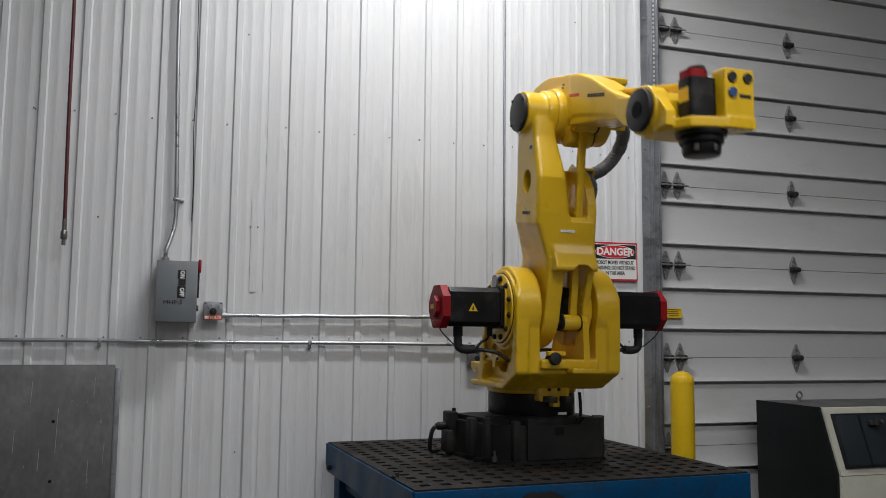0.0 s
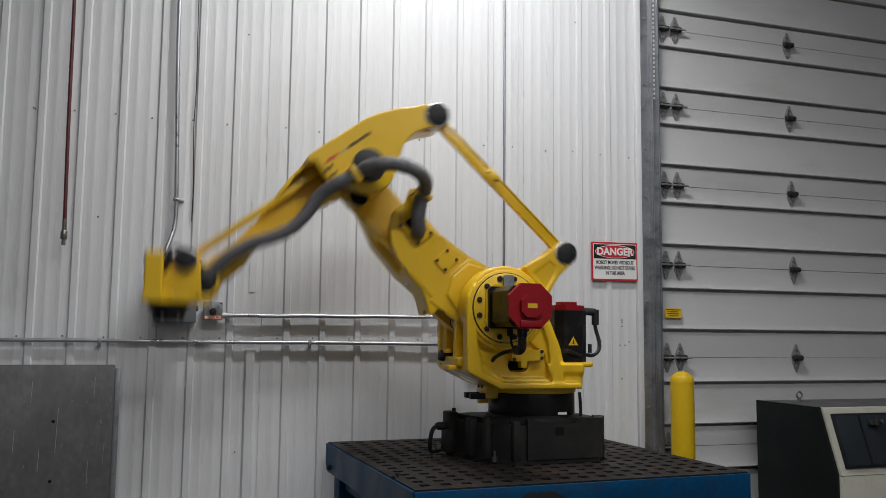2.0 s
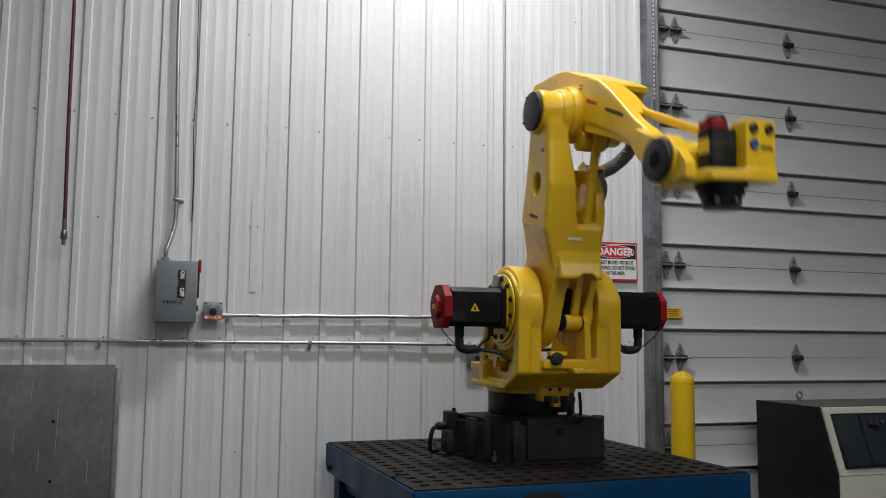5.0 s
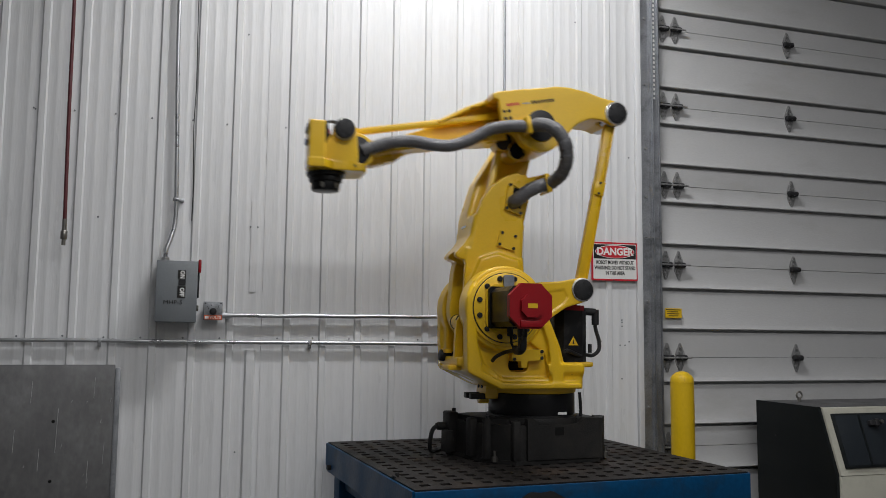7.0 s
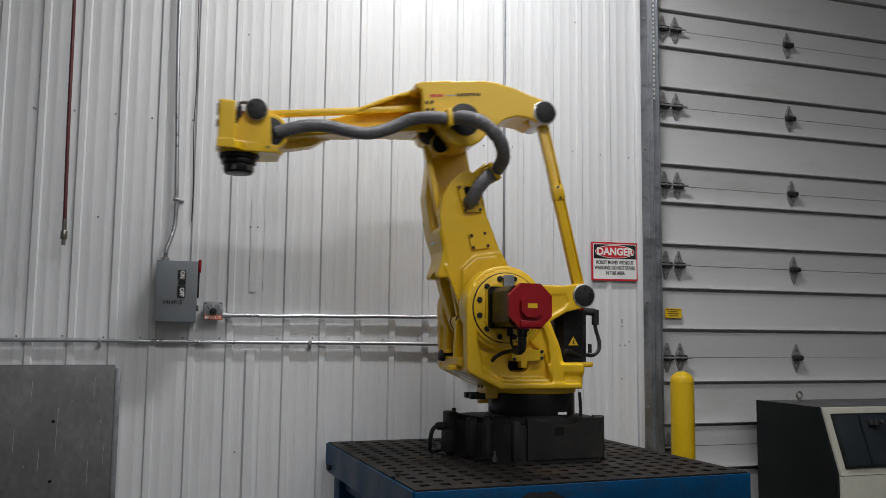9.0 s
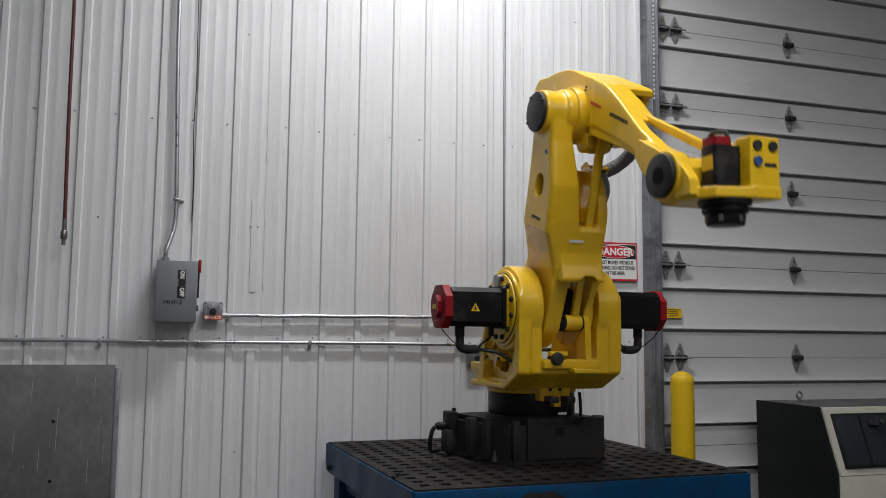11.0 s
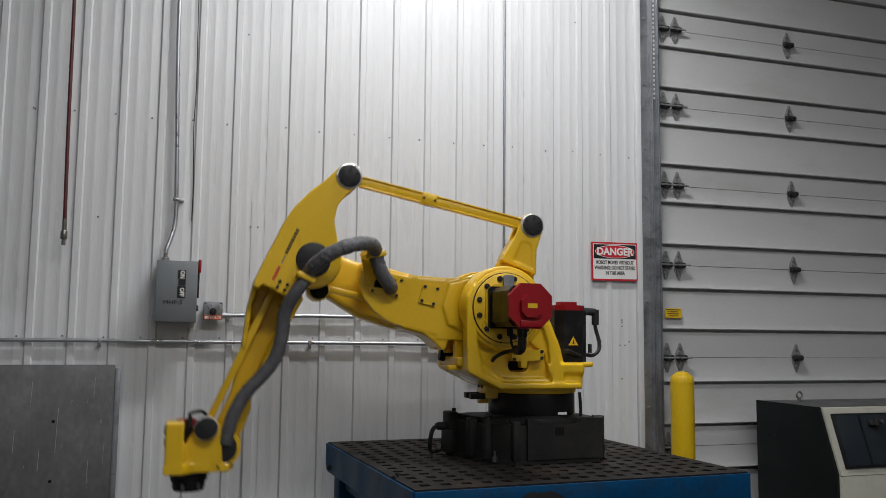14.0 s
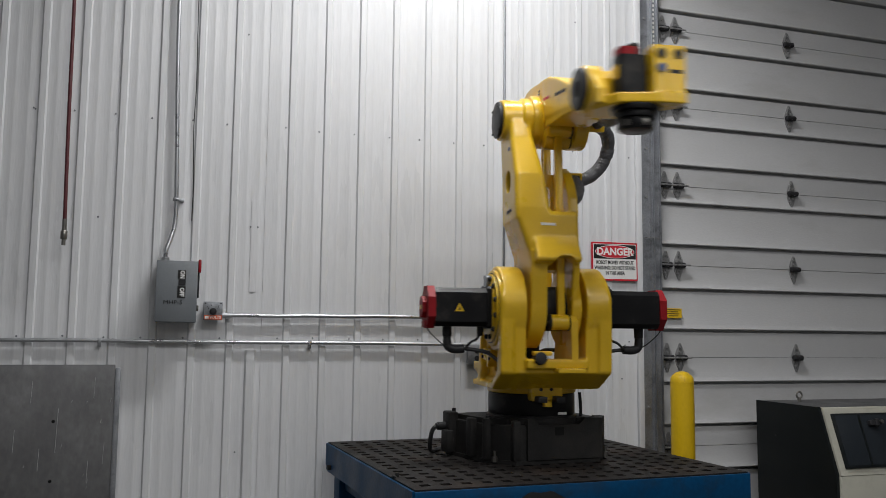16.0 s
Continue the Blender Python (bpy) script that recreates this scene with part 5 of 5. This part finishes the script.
    for x in (0.0, 0.18):
        part("plate_bolt", cyl(B(), (x + 0.01, 0.144, -0.075), (x + 0.01, 0.151, -0.075), 0.006, seg=8), CAP, a)
    return a


WRIST = wrist()

# the free loop of hose: short rigid pieces that follow each other
NSEG, LOOP, HR = 16, 0.485, 0.0315
HOSE = []
for k in range(NSEG):
    half = 0.5 * LOOP / NSEG + 0.010
    bm = B()
    sleeve(bm, [(0, 0, -half + 2 * half * q / 14) for q in range(15)], HR * (0.95 + 0.05 * math.cos(2.3 * k)), 20 + k)
    for v in bm.verts:      # the ends tuck in under the next piece
        f = max(0.0, abs(v.co.z) - half + 0.012) / 0.012
        v.co.x, v.co.y = v.co.x * (1 - 0.10 * f * f), v.co.y * (1 - 0.10 * f * f)
    HOSE.append(part("hose_segment", bm, SLEEVE, robot, "grey sleeved cable hose piece"))

# ---- how the robot moves: one cycle, repeated ----
PERIOD = 5.68
# seconds in the cycle, heading, lean of the lower arm, rise of the upper arm (degrees)
CYCLE = [
    (0.00, -88.9, 7.6, -12.8), (0.10, -89.0, 2.5, -9.0), (0.20, -89.2, -4.8, -6.7), (0.26, -89.7, -11.0, -7.1), (0.40, -92.3, -26.0, -9.8), (0.50, -97.2, -30.6, -11.4), (0.60, -106.0, -30.3, -12.9), (0.70, -117.0, -28.8, -15.6),
    (0.80, -128.8, -27.9, -17.3), (0.90, -140.1, -26.9, -17.8), (1.00, -152.1, -25.5, -16.7), (1.10, -165.0, -23.1, -14.9), (1.20, -175.5, -18.5, -12.6), (1.32, -182.2, -12.4, -10.7), (1.50, -182.3, 0.2, -8.4),
    (1.64, -182.3, 11.7, -8.1), (1.82, -182.3, 27.6, -16.2), (2.00, -182.3, 45.3, -36.9), (2.14, -182.3, 61.4, -54.9), (2.32, -182.3, 75.0, -65.2), (2.50, -182.3, 78.7, -67.9),
    (2.64, -182.3, 77.4, -66.0), (2.82, -182.3, 63.6, -49.5), (3.00, -182.3, 40.9, -24.7), (3.14, -182.3, 23.6, -9.2), (3.32, -182.3, 12.3, -6.9), (3.50, -182.3, -0.7, -9.2),
    (3.64, -182.8, -12.3, -10.2), (3.70, -182.4, -15.0, -10.4), (3.90, -175.8, -17.4, -10.7), (4.00, -167.6, -15.9, -11.2), (4.14, -153.0, -12.8, -10.2), (4.34, -127.8, -8.0, -8.3), (4.44, -116.2, -5.6, -7.0), (4.64, -97.2, -2.6, -6.2),
    (4.80, -90.2, 3.0, -11.0), (4.95, -88.2, 13.0, -21.0), (5.15, -87.6, 22.0, -31.0), (5.40, -87.6, 15.5, -25.0), (5.62, -88.0, 8.2, -14.8)]


def cycle_at(t):
    """The three angles at a time: a smooth line through the table."""
    u = t % PERIOD
    tab = [(c[0] - PERIOD, *c[1:]) for c in CYCLE[-2:]] + CYCLE + [(c[0] + PERIOD, *c[1:]) for c in CYCLE[:2]]
    i = max(k for k in range(1, len(tab) - 2) if tab[k][0] <= u)
    p, a, b, n = tab[i - 1], tab[i], tab[i + 1], tab[i + 2]
    h = b[0] - a[0]
    s = (u - a[0]) / h
    out = []
    for k in (1, 2, 3):
        d = (b[k] - a[k]) / h
        da, db = (a[k] - p[k]) / (a[0] - p[0]), (n[k] - b[k]) / (n[0] - b[0])
        ma = 0 if da * d <= 0 else (da + d) / 2
        mb = 0 if db * d <= 0 else (db + d) / 2
        ma, mb = max(-3 * abs(d), min(3 * abs(d), ma)), max(-3 * abs(d), min(3 * abs(d), mb))
        out.append((2 * s ** 3 - 3 * s * s + 1) * a[k] + (s ** 3 - 2 * s * s + s) * h * ma + (3 * s * s - 2 * s ** 3) * b[k] + (s ** 3 - s * s) * h * mb)
    return out


def hermite(p0, t0, p1, t1, s):
    return (2 * s ** 3 - 3 * s * s + 1) * p0 + (s ** 3 - 2 * s * s + s) * t0 + (3 * s * s - 2 * s ** 3) * p1 + (s ** 3 - s * s) * t1


def loop_points(p0, d0, p1, d1):
    """Points evenly along a loop of fixed length between two clamps."""
    lo, hi = 0.1, 3.5
    ss = [k / 40 for k in range(41)]
    for _ in range(22):
        k = (lo + hi) / 2
        pts = [hermite(p0, d0 * k, p1, d1 * k, s) for s in ss]
        length = sum((b - a).length for a, b in zip(pts, pts[1:]))
        lo, hi = (k, hi) if length < LOOP else (lo, k)
    acc = [0.0]
    for a, b in zip(pts, pts[1:]):
        acc.append(acc[-1] + (b - a).length)
    out = []
    for j in range(NSEG + 1):
        want = acc[-1] * j / NSEG
        i = min(max(k for k in range(41) if acc[k] <= want + 1e-9), 39)
        f = (want - acc[i]) / max(acc[i + 1] - acc[i], 1e-9)
        out.append(pts[i].lerp(pts[i + 1], f))
    return out


def poses_at(t):
    """The pose of every moving part, in the robot's space."""
    psi, a, b = cycle_at(t)
    turn = pose(0, 0, 0, 0, 0, psi)
    ar, br = radians(a), radians(b)
    ax, az = AU, AZ
    bx, bz = ax + L1 * math.sin(ar), az + L1 * math.cos(ar)
    wx, wz = bx + L2 * math.cos(br), bz + L2 * math.sin(br)
    q = br + math.pi + DL
    cx, cz = ax + LP * math.cos(q), az + LP * math.sin(q)
    ex, ez = bx + LU * math.cos(q), bz + LU * math.sin(q)
    low = pose(ax, 0, az, 0, a, 0)
    upp = pose(bx, 0, bz, 0, -b, 0)
    out = {
        "turret": turn, "low": turn @ low, "upp": turn @ upp, "wrist": turn @ pose(wx, 0, wz),
        "lever": turn @ pose(ax, 0, az, 0, -math.degrees(q), 0), "rod": turn @ pose(cx, 0, cz, 0, math.degrees(math.atan2(ex - cx, ez - cz)), 0),
        "link": turn @ pose(ax + OFF[0], 0, az + OFF[1], 0, a, 0), "plate": turn @ pose(bx, 0, bz), "lrod": turn @ pose(bx + EW[0], 0, bz + EW[1], 0, -b, 0)}
    p0, d0 = low @ Vector((-0.105, 0.19, 0.648)), low.to_3x3() @ Vector((-0.28, 0.95, 0.12))
    p1, d1 = upp @ Vector((0.065, 0.248, -0.004)), upp.to_3x3() @ Vector((0.55, -0.83, 0.0))
    pts = loop_points(p0, d0, p1, d1)
    segs = []
    for u, v in zip(pts, pts[1:]):
        z = (v - u).normalized()
        y = Vector((0, 1, 0))
        x = y.cross(z).normalized()
        y = z.cross(x)
        m = Matrix(((x.x, y.x, z.x), (x.y, y.y, z.y), (x.z, y.z, z.z))).to_4x4()
        m.translation = (u + v) / 2
        segs.append(turn @ m)
    return out, segs


def motions():
    steps = [k / 10 for k in range(161)]
    every = [(t, *poses_at(t)) for t in steps]
    for key, ob in (("turret", TURRET), ("low", LOWER), ("upp", UPPER), ("wrist", WRIST), ("lever", LEVER), ("rod", ROD), ("link", LEVEL_LINK), ("plate", LEVEL_PLATE), ("lrod", LEVEL_ROD)):
        walk(ob, [(t, d[key]) for t, d, s in every])
    for k, ob in enumerate(HOSE):
        walk(ob, [(t, s[k]) for t, d, s in every])


motions()
